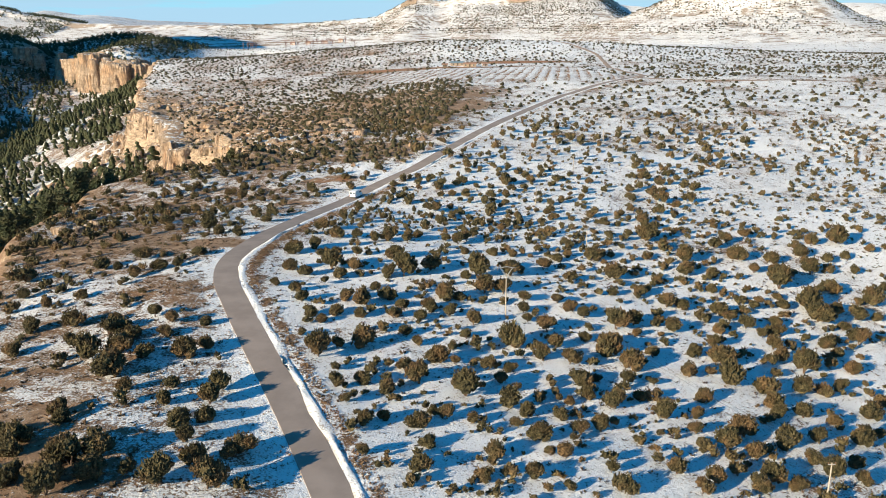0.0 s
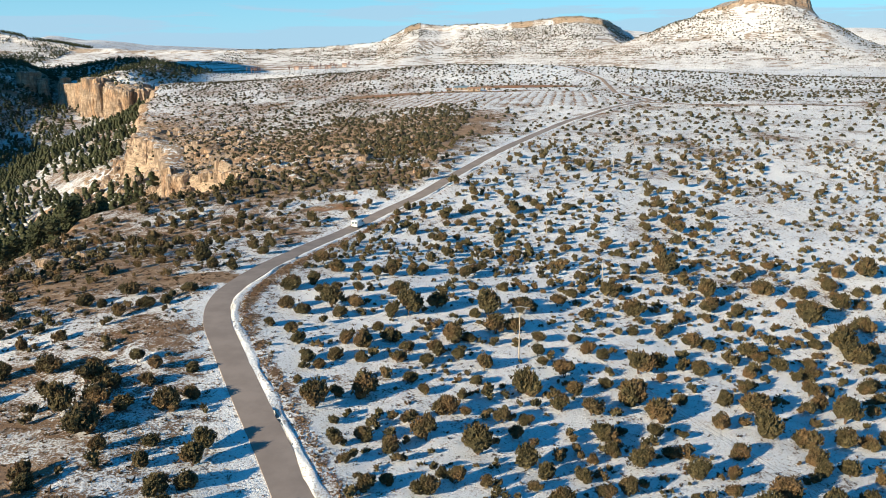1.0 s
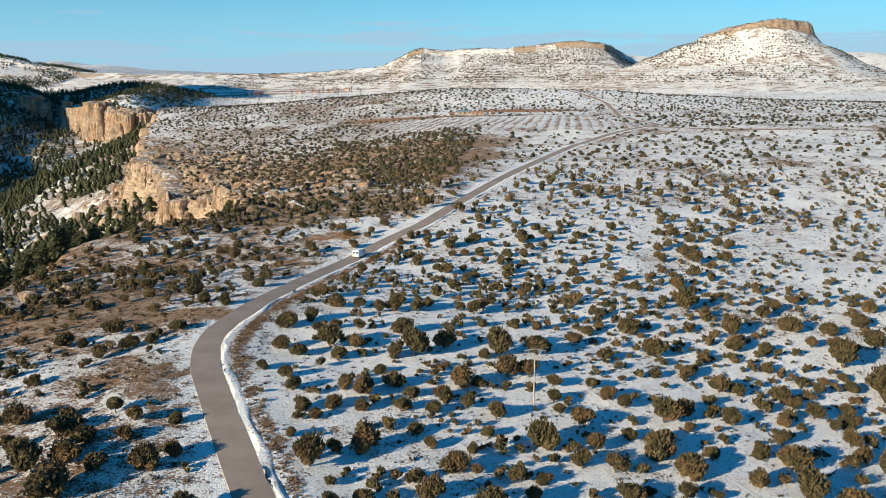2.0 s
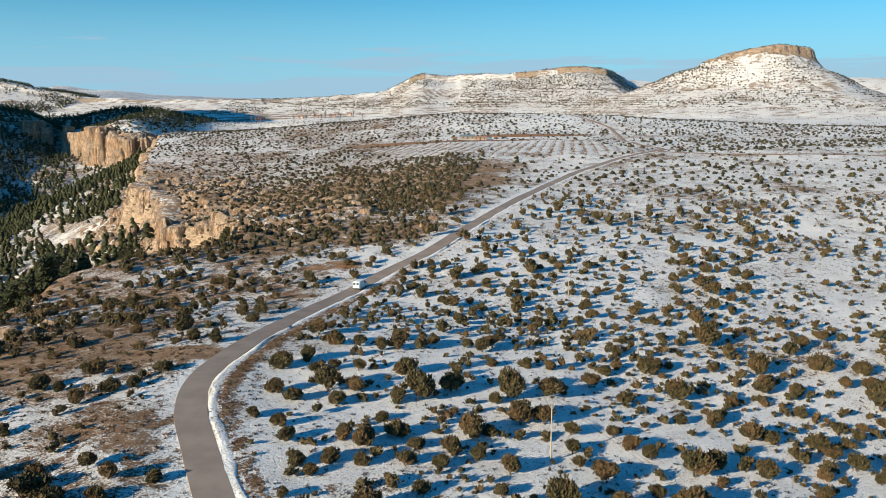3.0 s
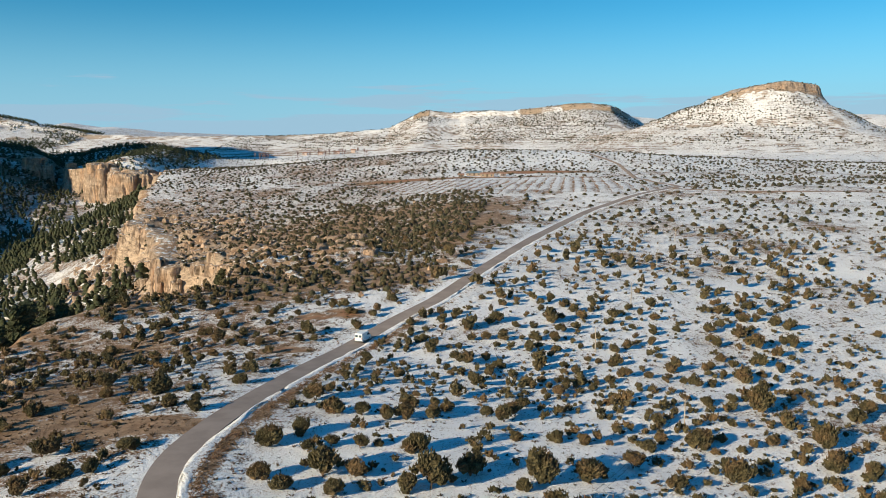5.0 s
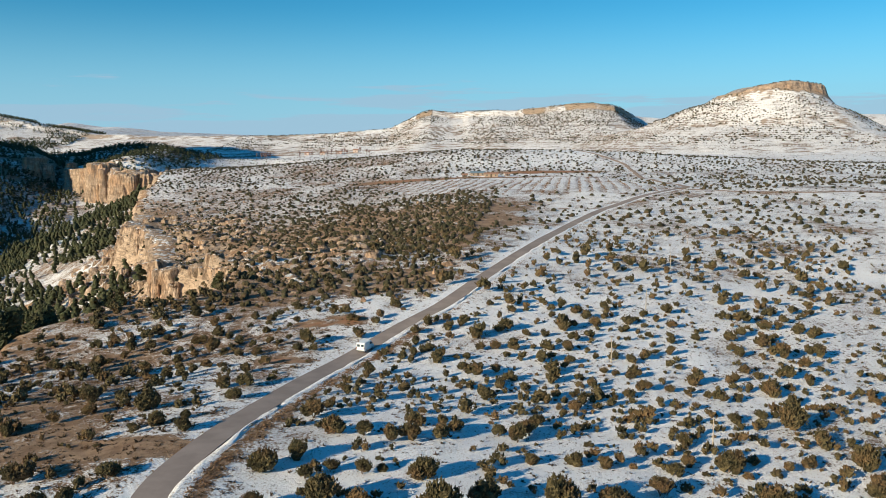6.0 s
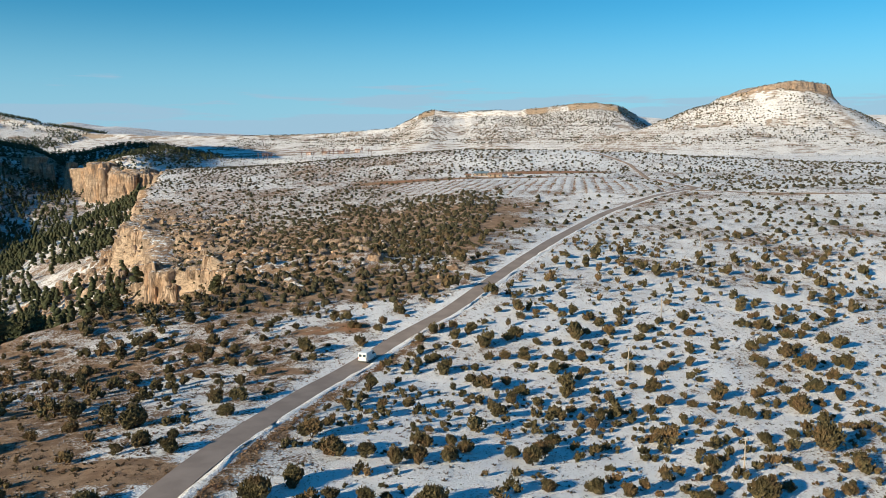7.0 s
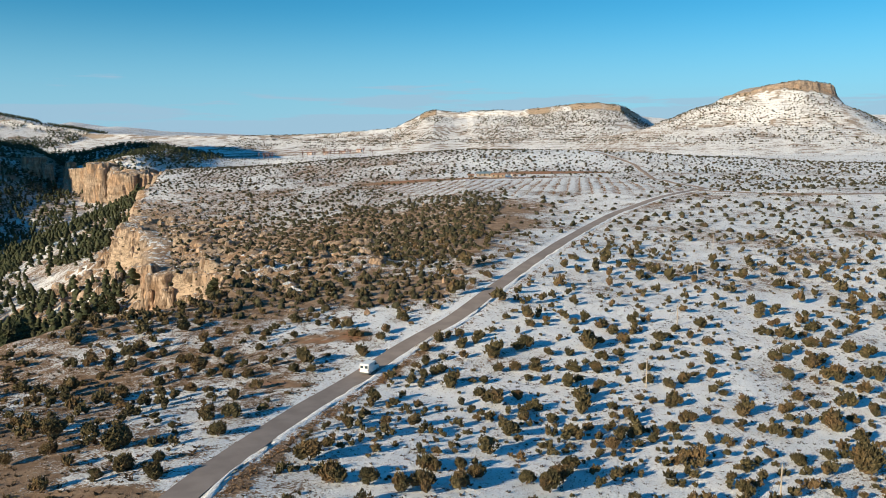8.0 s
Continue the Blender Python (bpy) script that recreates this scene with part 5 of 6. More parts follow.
# ---- trees of the gorge ----
def pine_crown(rng, clumps, size, sides, lobes=6):
    """A ragged rounded crown of lobes and needle sprays, for a tree 1 m high and about half as wide."""
    rows = []
    for k in range(lobes):
        h = 0.34 + 0.5 * k / (lobes - 1)
        a, r = rng.uniform(0, 6.28), 0.16 * (1 - 0.9 * k / (lobes - 1)) * rng.uniform(0.6, 1.2)
        rows.append((np.cos(a) * r, np.sin(a) * r, h, (0.17 - 0.06 * k / (lobes - 1)) * rng.uniform(0.85, 1.15)))
    rows = np.array(rows)
    V, F = domes(rows, rng, sides, ((0.8, -0.55), (1.0, 0.0), (0.7, 0.6)) if clumps else ((1.0, -0.4), (0.72, 0.5)), 0.18)
    if not clumps:
        return V, F
    v0, f0 = spindle(3, rng)
    which = rng.integers(0, lobes, clumps)
    d = rng.normal(size=(clumps, 3))
    d[:, 2] = np.abs(d[:, 2]) - 0.2
    d /= np.linalg.norm(d, axis=1)[:, None]
    at = rows[which, :3] + d * rows[which, 3:4] * rng.uniform(0.8, 1.0, (clumps, 1))
    vv = np.einsum("nij,kj->nki", turned(d + np.array([0, 0, 0.7]) + 0.4 * rng.normal(size=(clumps, 3))), v0 * np.array([0.8, 0.8, 1])) * (size * rng.uniform(0.6, 1.3, (clumps, 1, 1))) + at[:, None]
    return np.concatenate([V, vv.reshape(-1, 3)]), np.concatenate([F, (f0[None] + (np.arange(clumps) * len(v0))[:, None, None]).reshape(-1, 3) + len(V)])


def trunk(rng):
    V, F = [], []
    a = np.linspace(0, 2 * np.pi, 6, endpoint=False)
    bend = rng.uniform(-0.03, 0.03, 2)
    for j in range(5):
        t = j / 4
        V.append(np.stack([np.cos(a) * 0.022 * (1 - 0.85 * t) + bend[0] * t, np.sin(a) * 0.022 * (1 - 0.85 * t) + bend[1] * t, np.full(6, 0.9 * t - 0.03)], 1))
    for j in range(4):
        for q in range(6):
            p0, p1 = j * 6 + q, j * 6 + (q + 1) % 6
            F += [(p0, p1, p1 + 6), (p0, p1 + 6, p0 + 6)]
    return np.concatenate(V), np.array(F)


def gorge_density(x, y):
    d, near = rim_distance(x, y)
    k = 0.5 + 0.48 * ramp(fbm(x, y, 55, 3, 81), -0.3, 0.25)
    k = np.where((y > 985) & (y < 1135) & (d > -70), k * 0.3, k)
    k = np.where((y > 240) & (y < 620) & (d > -14), k * 0.35, k)
    k = np.where((y > 215) & (y < 385) & (d > -30) & (x > 10 - 0.40 * y), k * 0.3, k)
    k = k * (1 - 0.3 * ramp(y, 690, 790)) * (0.5 + 0.5 * ramp(near, 225, 260))
    k = np.where((near > 235) & (near < 400) & (d > -60) & (y < 420), k * 0.12, k)
    k = k * (1 - 0.93 * np.clip(spot(x, y, -250, 543, 78, 18, -46) + spot(x, y, -205, 522, 22, 34), 0, 1))
    return k * (d < -4) * in_sight(x, y, 20)


def tree_rows(x, y, lo, hi):
    n = len(x)
    h = rng.uniform(lo, hi, n)
    return np.stack([x, y, ground_z(x, y) - 0.2, h * rng.uniform(0.95, 1.5, n), h, rng.uniform(0, 6.28, n), rng.integers(0, 60, n)], 1)


PINES_NEAR = [(mesh_np("crown", *pine_crown(rng, 260, 0.055, 6), PINE), mesh_np("trunk", *trunk(rng), BARK)) for _ in range(6)]
PINES_FAR = [pine_crown(rng, 0, 0, 5, 5) for _ in range(6)]
PINES_BACK = [pine_crown(rng, 0, 0, 4, 3) for _ in range(6)]
gorge = tree_rows(*scatter(-640, -60, 110, 1150, 5.4, gorge_density, rng), 5.5, 10.5)
gorge[gorge[:, 1] < 470, 3:5] *= 1.15
gorge = gorge[np.argsort(np.hypot(gorge[:, 0] + 105, gorge[:, 1] - 275))]
models = []
for crown_mesh, trunk_mesh in PINES_NEAR:
    base = tagged(new("pine_tree"), "dark green pine tree on the gorge slope", "tree", "pines of the gorge")
    new("crown", crown_mesh).parent = base
    new("trunk", trunk_mesh).parent = base
    models.append(base)
for i, (x, y, z, w, h, turn, kind) in enumerate(gorge[:290]):
    b = models[i] if i < 6 else copy_thing(models[int(kind) % 6], Matrix())
    b.matrix_basis = Matrix.LocRotScale((x, y, z), Euler((0, 0, turn)), (w, w, h))
tagged(new("pine_wood", joined("pine_wood", PINES_FAR, gorge[290:], PINE, True)), "pine wood covering the gorge slopes", "trees", kind="stuff")


def hill_density(x, y):
    d, _ = rim_distance(x, y)
    z = height(x, y)
    k = 0.85 * ((x < -480) & (d < -10)) + 0.85 * (d > 4) * (x < -640) * (1 - ramp(y, 1660, 1720)) + 0.8 * (x < -850) * (y > 1660)
    k = np.maximum(k * ramp(fbm(x, y, 90, 3, 91), -0.55, 0.1), np.maximum(0.95 * ramp(spot(x, y, -535, 1300, 130, 100), 0.12, 0.4) * (d > 4), 0.75 * ramp(spot(x, y, -435, 1240, 65, 170), 0.12, 0.4) * (d > 8)))
    return k * (np.abs(x + 3) < 0.62 * y)


hills = tree_rows(*scatter(-1300, -330, 960, 2100, 7.0, hill_density, rng), 5, 9)
hills[:, 3] *= 1.5
tagged(new("hill_wood", joined("hill_wood", PINES_BACK, hills, PINE, True)), "dark pine wood on the far hillside", "trees", kind="stuff")


# ---- shrubs on the far mountains and plain ----
def mountain_density(x, y):
    z = mountains(x, y)
    q = ridge_edge(x) - y
    k = 0.13 + 0.42 * ramp(z, 10, 34) + 0.6 * spot(x, y, -400, 1400, 170, 150) + 0.75 * ramp(z, 50, 72) + 1.5 * (1 - ramp(q, 0, 12)) * (q > -30) * (z > 60)
    return np.clip(k, 0, 1) * ramp(fbm(x, y, 70, 3, 61), -0.7, 0.3) * (y > 1000) * (np.abs(x) < 0.6 * y)


dots = bush_rows(*scatter(-500, 1150, 1000, 2010, 4.9, mountain_density, rng), rng, 0.35, 1.15)
dots[mountains(dots[:, 0], dots[:, 1]) > 18, 3:5] *= 2.1
edge_a = rng.uniform(0, 6.28, 170)
rim_x, rim_y = MESA[0] + np.cos(edge_a) * MESA[2] * 0.9, MESA[1] + np.sin(edge_a) * MESA[3] * 0.9
rim_shrubs = bush_rows(rim_x, rim_y, rng, 0.8, 1.8)
rim_shrubs[:, 2] = mesa_top(rim_x) - 0.4
dots = np.concatenate([dots[mesa_reach(dots[:, 0], dots[:, 1]) > 1.03], rim_shrubs])
tagged(new("mountain_scrub", joined("mountain_scrub", BUSH_DOT, dots, DARK_JUNIPER, True)), "dark shrubs dotted over snowy mountain slopes", "shrubs", kind="stuff")
u, v = np.meshgrid(np.arange(455, 645, 2.2), np.arange(-170, 40, 6.4))
u, v = u.ravel(), v.ravel() + rng.normal(size=u.size) * 0.25
vx = (v + 0.15 * u) / 0.99
keep = rng.random(u.size) < 0.8 * orchard(vx, u)
vines = tuft_rows(vx[keep], u[keep], 0.9, 2.2)
tagged(new("vineyard_rows", joined("vineyard_rows", TUFTS, vines, DRY)), "leafless rows of a snowed-over vineyard", "vines", kind="stuff")


# ---- things on the plateau ----
def part(name, bm, material, parent=None, label=""):
    """Links a bmesh as one mesh object, under its thing."""
    me = bpy.data.meshes.new(name)
    bm.to_mesh(me)
    bm.free()
    me.materials.append(material)
    ob = new(name, me)
    ob.parent = parent
    return tagged(ob, label)


def box(bm, size, at, bevel=0.0, turn=0.0):
    m = Matrix.Translation(at) @ Matrix.Rotation(turn, 4, "Z") @ Matrix.Diagonal((*size, 1))
    made = bmesh.ops.create_cube(bm, size=1, matrix=m)
    if bevel:
        edges = list({e for v in made["verts"] for e in v.link_edges})
        bmesh.ops.bevel(bm, geom=edges, offset=bevel, segments=2, affect="EDGES")
    return bm


def rod(bm, a, b, r0, r1, n=8):
    a, b = Vector(a), Vector(b)
    m = Matrix.Translation((a + b) / 2) @ (b - a).to_track_quat("Z", "Y").to_matrix().to_4x4()
    bmesh.ops.create_cone(bm, cap_ends=True, segments=n, radius1=r0, radius2=r1, depth=(b - a).length, matrix=m)
    return bm


def at_ground(x, y):
    return float(ground_z(np.array([x]), np.array([y]))[0])


CONCRETE = plain("pale_concrete", (0.46, 0.39, 0.31), 0.85, 0, 0.2, 0.5)
STEEL = plain("galvanised_steel", (0.55, 0.55, 0.54), 0.45, 0.6, 0.15, 0.3)
CERAMIC = plain("brown_ceramic", (0.20, 0.11, 0.07), 0.3, 0, 0.15, 0.1)
CABLE = plain("dark_cable", (0.05, 0.05, 0.05), 0.5, 0.3, 0.2, 0.5)
POLES = [(41.0, 75.6), (10.3, 118.5), (29.4, 156.0), (24.0, 196.5), (39.4, 235.3), (57.2, 281.5), (72.3, 317.1)]
FORKED = {1}


def pole(x, y, forked):
    z = at_ground(x, y)
    thing = tagged(new("utility_pole"), "slender pale utility pole with a forked head" if forked else "slender pale utility pole standing among junipers", "pole", "poles of the power line")
    thing.location = (x, y, z)
    part("shaft", rod(bmesh.new(), (0, 0, -0.4), (0, 0, 7.2 if forked else 4.9), 0.11, 0.07), CONCRETE, thing)
    if forked:
        for side in (-1, 1):
            part("arm", rod(bmesh.new(), (0, 0, 6.6), (side * 0.95, 0, 8.05), 0.07, 0.05, 6), STEEL, thing)
            part("insulator", rod(bmesh.new(), (side * 1.35, 0, 7.98), (side * 1.35, 0, 7.6), 0.06, 0.04, 6), CERAMIC, thing)
            part("crossarm", rod(bmesh.new(), (side * 1.4, 0, 7.98), (0, 0, 8.22), 0.05, 0.06, 6), STEEL, thing)
    else:
        part("crossarm", box(bmesh.new(), (0.8, 0.07, 0.08), (0, 0, 4.7), 0.02), STEEL, thing)
        for side in (-0.35, 0.35):
            part("insulator", rod(bmesh.new(), (side, 0, 4.74), (side, 0, 4.95), 0.05, 0.035, 6), CERAMIC, thing)
    return thing


for k, (x, y) in enumerate(POLES):
    pole(x, y, k in FORKED)


def hung_wire(a, b, sag, offset):
    cu = bpy.data.curves.new("power_cable", "CURVE")
    cu.dimensions, cu.bevel_depth, cu.bevel_resolution = "3D", 0.012, 1
    sp = cu.splines.new("POLY")
    n = 16
    sp.points.add(n)
    (xa, ya), (xb, yb) = a, b
    za, zb = (at_ground(*q) + (8.4 if POLES.index(q) in FORKED else 4.95) for q in (a, b))
    for k in range(n + 1):
        t = k / n
        sp.points[k].co = (xa + (xb - xa) * t + offset, ya + (yb - ya) * t, za + (zb - za) * t - 4 * sag * t * (1 - t), 1)
    cu.materials.append(CABLE)
    return tagged(new("power_cable", cu), "thin dark cable sagging between utility poles", "cable", "cables of the power line")


for a, b in ((0, 1), (1, 2), (2, 3), (3, 4), (4, 5), (5, 6)):
    for off in (-0.35, 0.35):
        hung_wire(POLES[a], POLES[b], 0.9, off)

# ---- the van on the road ----
WHITE = plain("white_paint", (0.80, 0.80, 0.78), 0.35, 0, 0.05, 0.8)
GLASS = plain("dark_window_glass", (0.05, 0.07, 0.09), 0.08, 0, 0.1, 0.5)
RUBBER = plain("black_rubber", (0.02, 0.02, 0.02), 0.8, 0, 0.2, 0.1)
RED = plain("red_lens", (0.45, 0.03, 0.02), 0.25, 0, 0.1, 0.1)
GREY = plain("grey_plastic", (0.10, 0.10, 0.10), 0.6, 0, 0.1, 0.2)


def van():
    """A panel van, front along +y, standing on z = 0."""
    thing = tagged(new("van"), "white panel van on the asphalt road", "van")
    bm = bmesh.new()
    side = [(-2.35, 0.35), (-2.4, 1.1), (-2.3, 2.15), (-2.1, 2.3), (0.9, 2.3), (1.25, 2.15), (1.75, 1.35), (2.35, 1.15), (2.45, 0.75), (2.4, 0.35)]
    left = [bm.verts.new((-0.93, y, z)) for y, z in side]
    right = [bm.verts.new((0.93, y, z)) for y, z in side]
    bm.faces.new(left)
    bm.faces.new(right[::-1])
    for k in range(len(side)):
        j = (k + 1) % len(side)
        bm.faces.new((left[k], right[k], right[j], left[j]))
    bmesh.ops.recalc_face_normals(bm, faces=bm.faces)
    bmesh.ops.bevel(bm, geom=[e for e in bm.edges], offset=0.06, segments=2, affect="EDGES")
    part("body", bm, WHITE, thing)
    for x in (-0.45, 0.45):
        part("rear_window", box(bmesh.new(), (0.62, 0.03, 0.55), (x, -2.375, 1.7), 0.01), GLASS, thing)
        part("tail_light", box(bmesh.new(), (0.12, 0.04, 0.35), (x * 1.85, -2.40, 1.15), 0.01), RED, thing)
    for x in (-0.945, 0.945):
        part("side_window", box(bmesh.new(), (0.03, 0.8, 0.5), (x, 0.85, 1.7), 0.01), GLASS, thing)
        part("mirror", box(bmesh.new(), (0.2, 0.1, 0.25), (x * 1.12, 1.3, 1.55), 0.03), GREY, thing)
        for y in (-1.45, 1.5):
            wheel = part("wheel", rod(bmesh.new(), (x * 0.8, y, 0.34), (x * 0.99, y, 0.34), 0.34, 0.34, 20), RUBBER, thing)
            part("rim", rod(bmesh.new(), (x * 0.98, y, 0.34), (x * 1.0, y, 0.34), 0.2, 0.2, 14), STEEL, wheel)
    bm = bmesh.new()
    v = [bm.verts.new(c) for c in ((-0.8, 1.29, 2.12), (0.8, 1.29, 2.12), (0.85, 1.77, 1.38), (-0.85, 1.77, 1.38))]
    bm.faces.new(v)
    bmesh.ops.solidify(bm, geom=bm.faces[:], thickness=-0.03)
    part("windscreen", bm, GLASS, thing)
    part("bumper", box(bmesh.new(), (1.9, 0.14, 0.28), (0, -2.42, 0.48), 0.04), GREY, thing)
    part("bumper", box(bmesh.new(), (1.9, 0.14, 0.28), (0, 2.42, 0.5), 0.04), GREY, thing)
    return thing


i = int(np.hypot(ROAD_LINE[:, 0] + 21.5, ROAD_LINE[:, 1] - 200).argmin())
way, right = ROAD_LINE[i + 1] - ROAD_LINE[i - 1], across(ROAD_LINE)[i]
the_van = van()
the_van.matrix_basis = Matrix.LocRotScale((ROAD_LINE[i, 0] + right[0] * 0.6, ROAD_LINE[i, 1] + right[1] * 0.6, ROAD_Z[i] + 0.062),
                                          Euler((0, 0, math.atan2(-way[0], way[1]))), (0.86, 0.86, 0.82))

# ---- farm and village ----
STONE = plain("ochre_masonry", (0.40, 0.31, 0.23), 0.9, 0, 0.35, 0.8)
TILES = plain("weathered_roof_tiles", (0.36, 0.22, 0.15), 0.85, 0, 0.35, 0.6)
SHEET = plain("blue_grey_roof_sheet", (0.22, 0.29, 0.34), 0.5, 0.2, 0.15, 1.0)
PLASTER = plain("pale_plaster", (0.58, 0.47, 0.41), 0.9, 0, 0.2, 1.5)
WOOD = plain("dark_wood", (0.10, 0.07, 0.045), 0.8, 0, 0.3, 0.3)


def house(x, y, length, depth, wall_h, roof_h, turn, walls, roofing, label, category="house", group=""):
    z = at_ground(x, y)
    thing = tagged(new("farmhouse" if category == "house" else "barn"), label, category, group)
    bm = box(bmesh.new(), (length, depth, wall_h + 1.5), (0, 0, wall_h / 2 - 0.75))
    part("wall", bm, walls, thing)
    bm = bmesh.new()
    o = 0.4
    prof = [(-depth / 2 - o, wall_h - 0.05), (0, wall_h + roof_h), (depth / 2 + o, wall_h - 0.05), (depth / 2 + o, wall_h + 0.15), (0, wall_h + roof_h + 0.22), (-depth / 2 - o, wall_h + 0.15)]
    a = [bm.verts.new((-length / 2 - o, p, q)) for p, q in prof]
    b = [bm.verts.new((length / 2 + o, p, q)) for p, q in prof]
    bm.faces.new(a)
    bm.faces.new(b[::-1])
    for k in range(6):
        bm.faces.new((a[k], b[k], b[(k + 1) % 6], a[(k + 1) % 6]))
    bmesh.ops.recalc_face_normals(bm, faces=bm.faces)
    part("roof", bm, roofing, thing)
    bm = bmesh.new()
    for side in (-1, 1):
        tri = [(-depth / 2, wall_h), (depth / 2, wall_h), (0, wall_h + roof_h)]
        q = [[bm.verts.new((side * (length / 2 - e), p, h)) for p, h in tri] for e in (0.02, 0.3)]
        bm.faces.new(q[0])
        bm.faces.new(q[1])
        for k in range(3):
            bm.faces.new((q[0][k], q[0][(k + 1) % 3], q[1][(k + 1) % 3], q[1][k]))
    bmesh.ops.recalc_face_normals(bm, faces=bm.faces)
    part("gable", bm, walls, thing)
    part("door", box(bmesh.new(), (1.2, 0.12, 2.1), (0, -depth / 2 - 0.02, 1.05), 0.02), WOOD, thing)
    for u in (-0.32, 0.32):
        part("window", box(bmesh.new(), (0.9, 0.1, 1.0), (u * length, -depth / 2 - 0.02, min(1.6, wall_h - 0.9)), 0.02), GLASS, thing)
    thing.matrix_basis = pose(x, y, z, 0, 0, turn)
    return thing


house(15, 673, 11, 6, 2.0, 1.2, 4, STONE, SHEET, "low stone barn with a blue-grey sheet roof", "barn")
house(25, 664, 10, 5, 1.9, 0.9, -6, STONE, TILES, "low ochre stone farmhouse with a tiled roof")
house(37, 668, 4, 3.4, 1.8, 0.8, 12, PLASTER, TILES, "small plastered farm building with a tiled roof")
house(5, 663, 4, 3, 1.6, 0.7, 0, STONE, TILES, "small ruined stone shed beside the vineyard")
for k, (x, y, l, d, h) in enumerate(((-262, 1502, 9, 7, 4), (-236, 1510, 8, 6, 3), (-204, 1500, 9, 7, 4), (-176, 1508, 8, 7, 3))):
    house(x, y, l, d, h, 2.0, 8 * (k % 3) - 8, PLASTER, TILES, "distant village house with plastered walls and terracotta roof", "house", "houses of the far village")

# ---- bare trees ----
TWIG = plain("bare_twigs", (0.24, 0.16, 0.14), 0.9, 0, 0.3, 0.5)


def bare_tree(seed):
    """A leafless tree 1 m high: trunk, limbs and a haze of twigs."""
    r = np.random.default_rng(seed)
    V, F, count = [], [], 0
    def stick(a, b, w0, w1):
        nonlocal count
        R = turned((b - a)[None])[0]
        ang = np.array([0, 2.09, 4.19])
        ring = np.stack([np.cos(ang), np.sin(ang), 0 * ang], 1) @ R.T
        V.extend([a + ring * w0, b + ring * w1])
        for q in range(3):
            p0, p1 = count + q, count + (q + 1) % 3
            F.extend([(p0, p1, p1 + 3), (p0, p1 + 3, p0 + 3)])
        count += 6
    stick(np.array([0, 0, -0.05]), np.array([0.01, 0, 0.4]), 0.028, 0.018)
    for k in range(12):
        a = np.array([0, 0, r.uniform(0.25, 0.42)])
        ang = r.uniform(0, 6.28)
        b = a + np.array([np.cos(ang) * r.uniform(0.06, 0.2), np.sin(ang) * r.uniform(0.06, 0.2), r.uniform(0.25, 0.5)])
        stick(a, b, 0.014, 0.005)
        for j in range(9):
            c = a + (b - a) * r.uniform(0.3, 1.0)
            stick(c, c + r.normal(size=3) * 0.05 + np.array([np.cos(ang) * 0.04, np.sin(ang) * 0.04, 0.12]), 0.006, 0.002)
    return np.concatenate(V), np.array(F)


bare_meshes = [mesh_np("limbs", *bare_tree(k), TWIG) for k in range(3)]
for k in range(34):
    if k < 16:
        x, y, h = -205 + 60 * (rng.random() - 0.5) * 2, 1430 + 30 * rng.random(), rng.uniform(9, 15)
    elif k < 26:
        x, y, h = -330 + 30 * rng.random(), 1380 + 30 * rng.random(), rng.uniform(9, 14)
    else:
        x, y, h = 40 + 14 * rng.random(), 1240 + 20 * rng.random(), rng.uniform(8, 13)
    t = tagged(new("bare_tree", bare_meshes[k % 3]), "leafless brown winter tree on the snowy plain", "tree", "bare trees of the plain")
    t.matrix_basis = Matrix.LocRotScale((x, y, at_ground(x, y)), Euler((0, 0, rng.uniform(0, 6.28))), (h, h, h))
rowx = np.arange(430, 640, 6.0)
orchard = bush_rows(rowx, 1330 + 0.05 * (rowx - 430), rng, 1.1, 1.5)
tagged(new("orchard_row", joined("orchard_row", BUSH_FAR, orchard, HEATH)), "long row of small dark orchard trees on the snowy plain", "trees", kind="stuff")

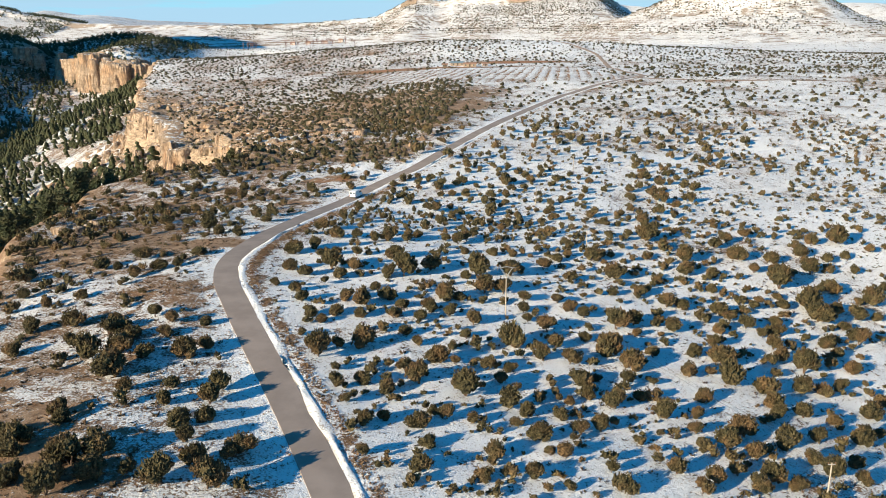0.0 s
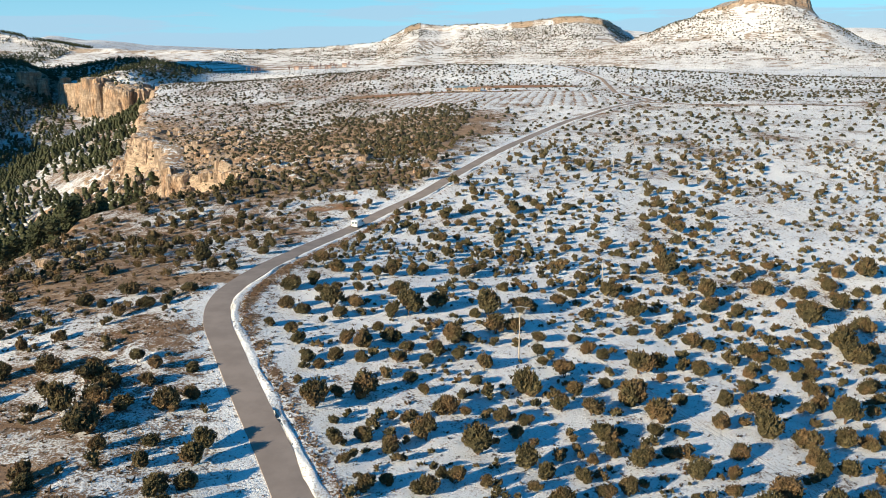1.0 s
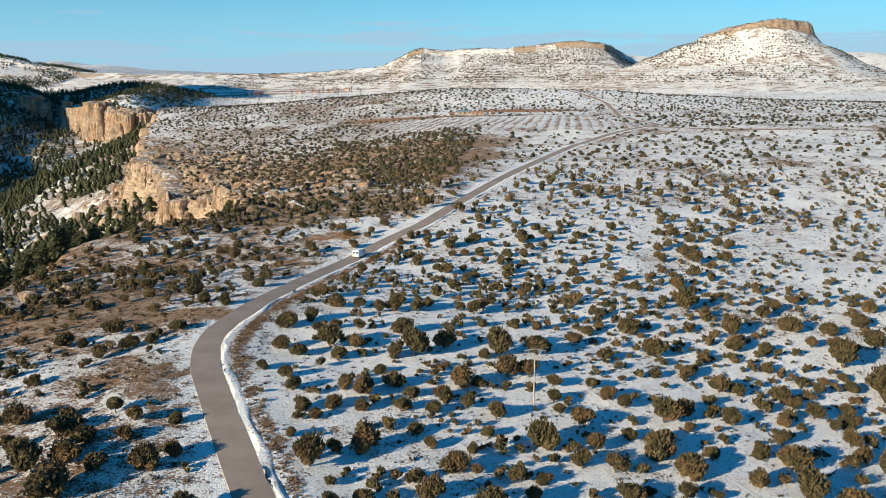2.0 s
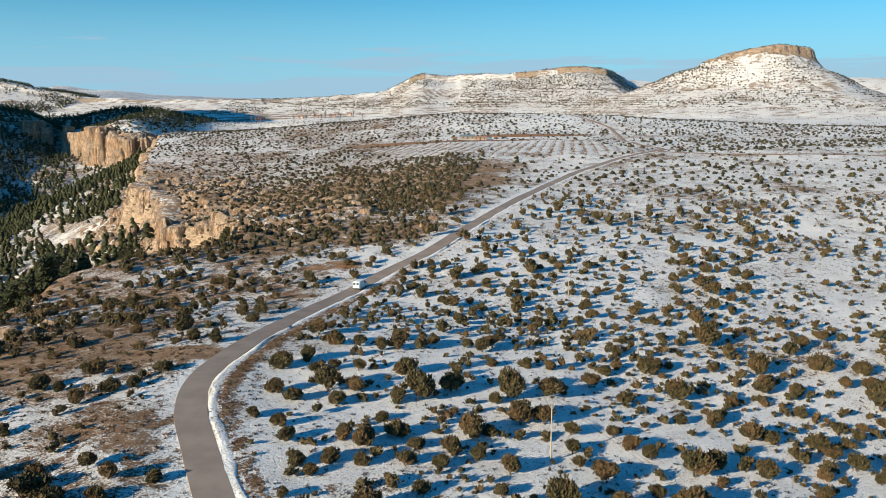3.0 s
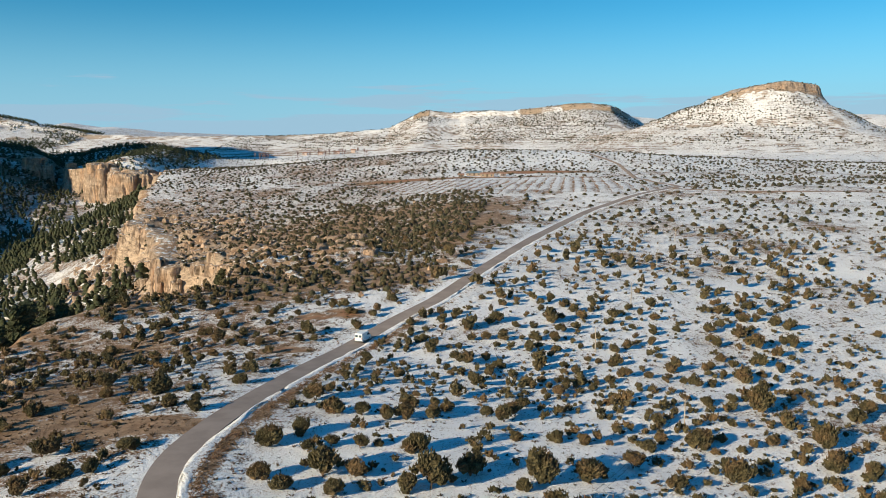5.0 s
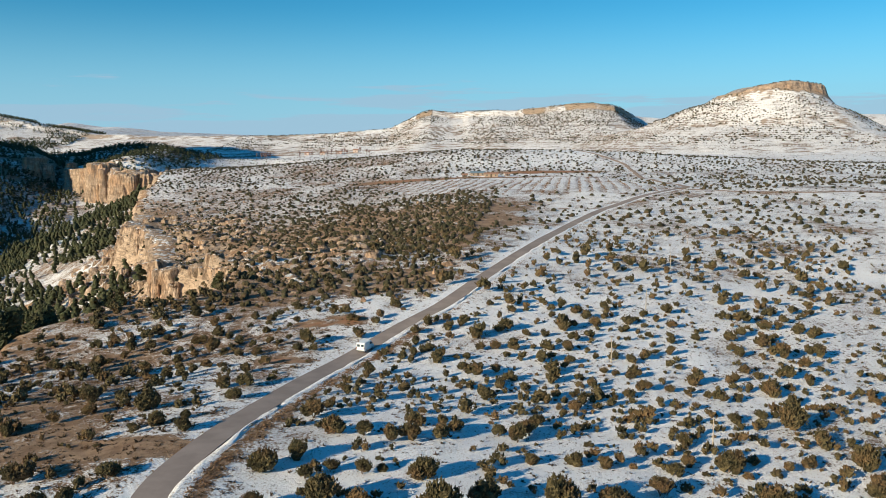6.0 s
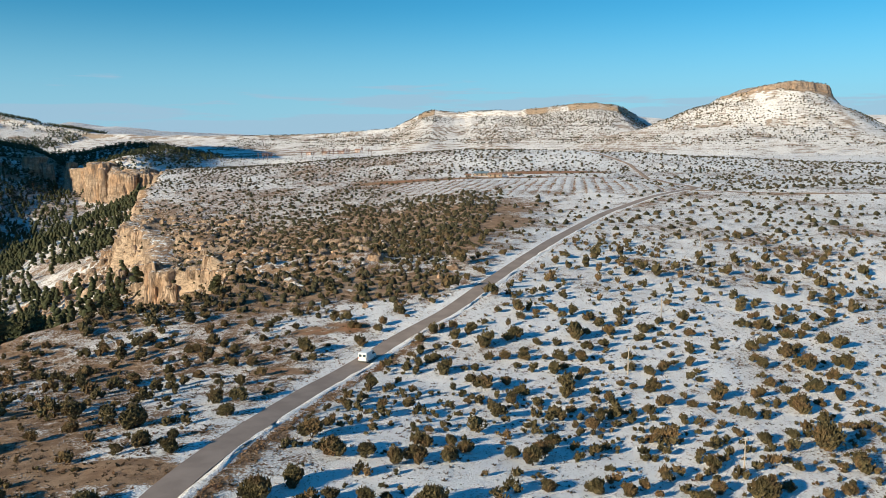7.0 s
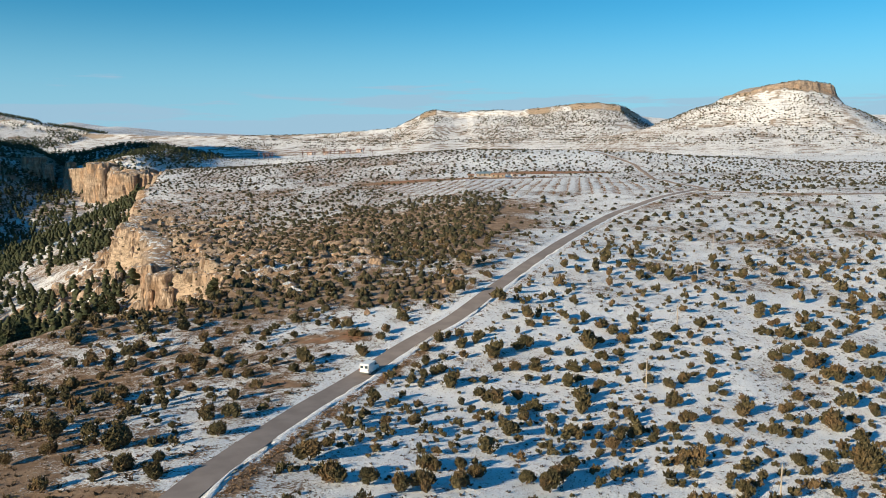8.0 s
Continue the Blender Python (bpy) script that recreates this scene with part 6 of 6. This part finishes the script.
# ---- loose rocks by the gorge ----
def boulder(r):
    bm = bmesh.new()
    bmesh.ops.create_icosphere(bm, subdivisions=1, radius=1)
    for v in bm.verts:
        v.co *= 0.75 + 0.4 * r.random()
        v.co.z *= 0.7
    me = bpy.data.meshes.new("boulder")
    bm.to_mesh(me)
    bm.free()
    v = np.array([q.co for q in me.vertices])
    f = np.array([list(q.vertices) for q in me.polygons])
    return v, f


BOULDERS = [boulder(rng) for _ in range(6)]


def boulder_density(x, y):
    d, _ = rim_distance(x, y)
    k = np.exp(-np.abs(d) / 16) * ramp(y, 235, 290) * (1 - ramp(y, 600, 700)) + 0.35 * spot(x, y, -48, 60, 14, 20) + 0.06 * (x < 0) * (y > 230) * (y < 460)
    road, _ = line_distance(x, y, ROAD_LINE)
    return np.clip(k, 0, 0.8) * ramp(fbm(x, y, 12, 3, 41), -0.3, 0.4) * (np.abs(road) > 7)


def ledge_density(x, y):
    d, _ = rim_distance(x, y)
    return (d > -40) * (d < 55) * np.exp(-np.abs(d) / 45) * ramp(y, 285, 325) * (1 - ramp(y, 500, 580)) * ramp(fbm(x, y, 25, 3, 46), -0.5, 0.2)


lx, ly = scatter(-230, 0, 285, 580, 5.6, ledge_density, rng)
lz = ground_z(lx, ly)
ledges = [(x, y, rng.uniform(1.6, 5.5), rng.uniform(0.9, 2.2), rng.normal(0.5, 0.35), z + rng.uniform(0.2, 1.4), z - 3.5) for x, y, z in zip(lx, ly, lz)]
crags("rock_ledges", ledges, "weathered limestone ledges stepping down to the gorge", "stuff", 14, 2.0)


bx, by = scatter(-230, 30, 45, 700, 2.6, boulder_density, rng)
big = np.where(by < 150, 0.35, 1.0)
stones = np.stack([bx, by, ground_z(bx, by), (rng.uniform(0.25, 1.0, len(bx)) ** 2 * 2.2 + 0.2) * big, (rng.uniform(0.25, 1.0, len(bx)) ** 2 * 1.8 + 0.15) * big, rng.uniform(0, 6.28, len(bx)), rng.integers(0, 60, len(bx))], 1)
tagged(new("loose_rocks", joined("loose_rocks", BOULDERS, stones, ROCK)), "loose pale limestone blocks along the gorge edge", "rocks", kind="stuff")
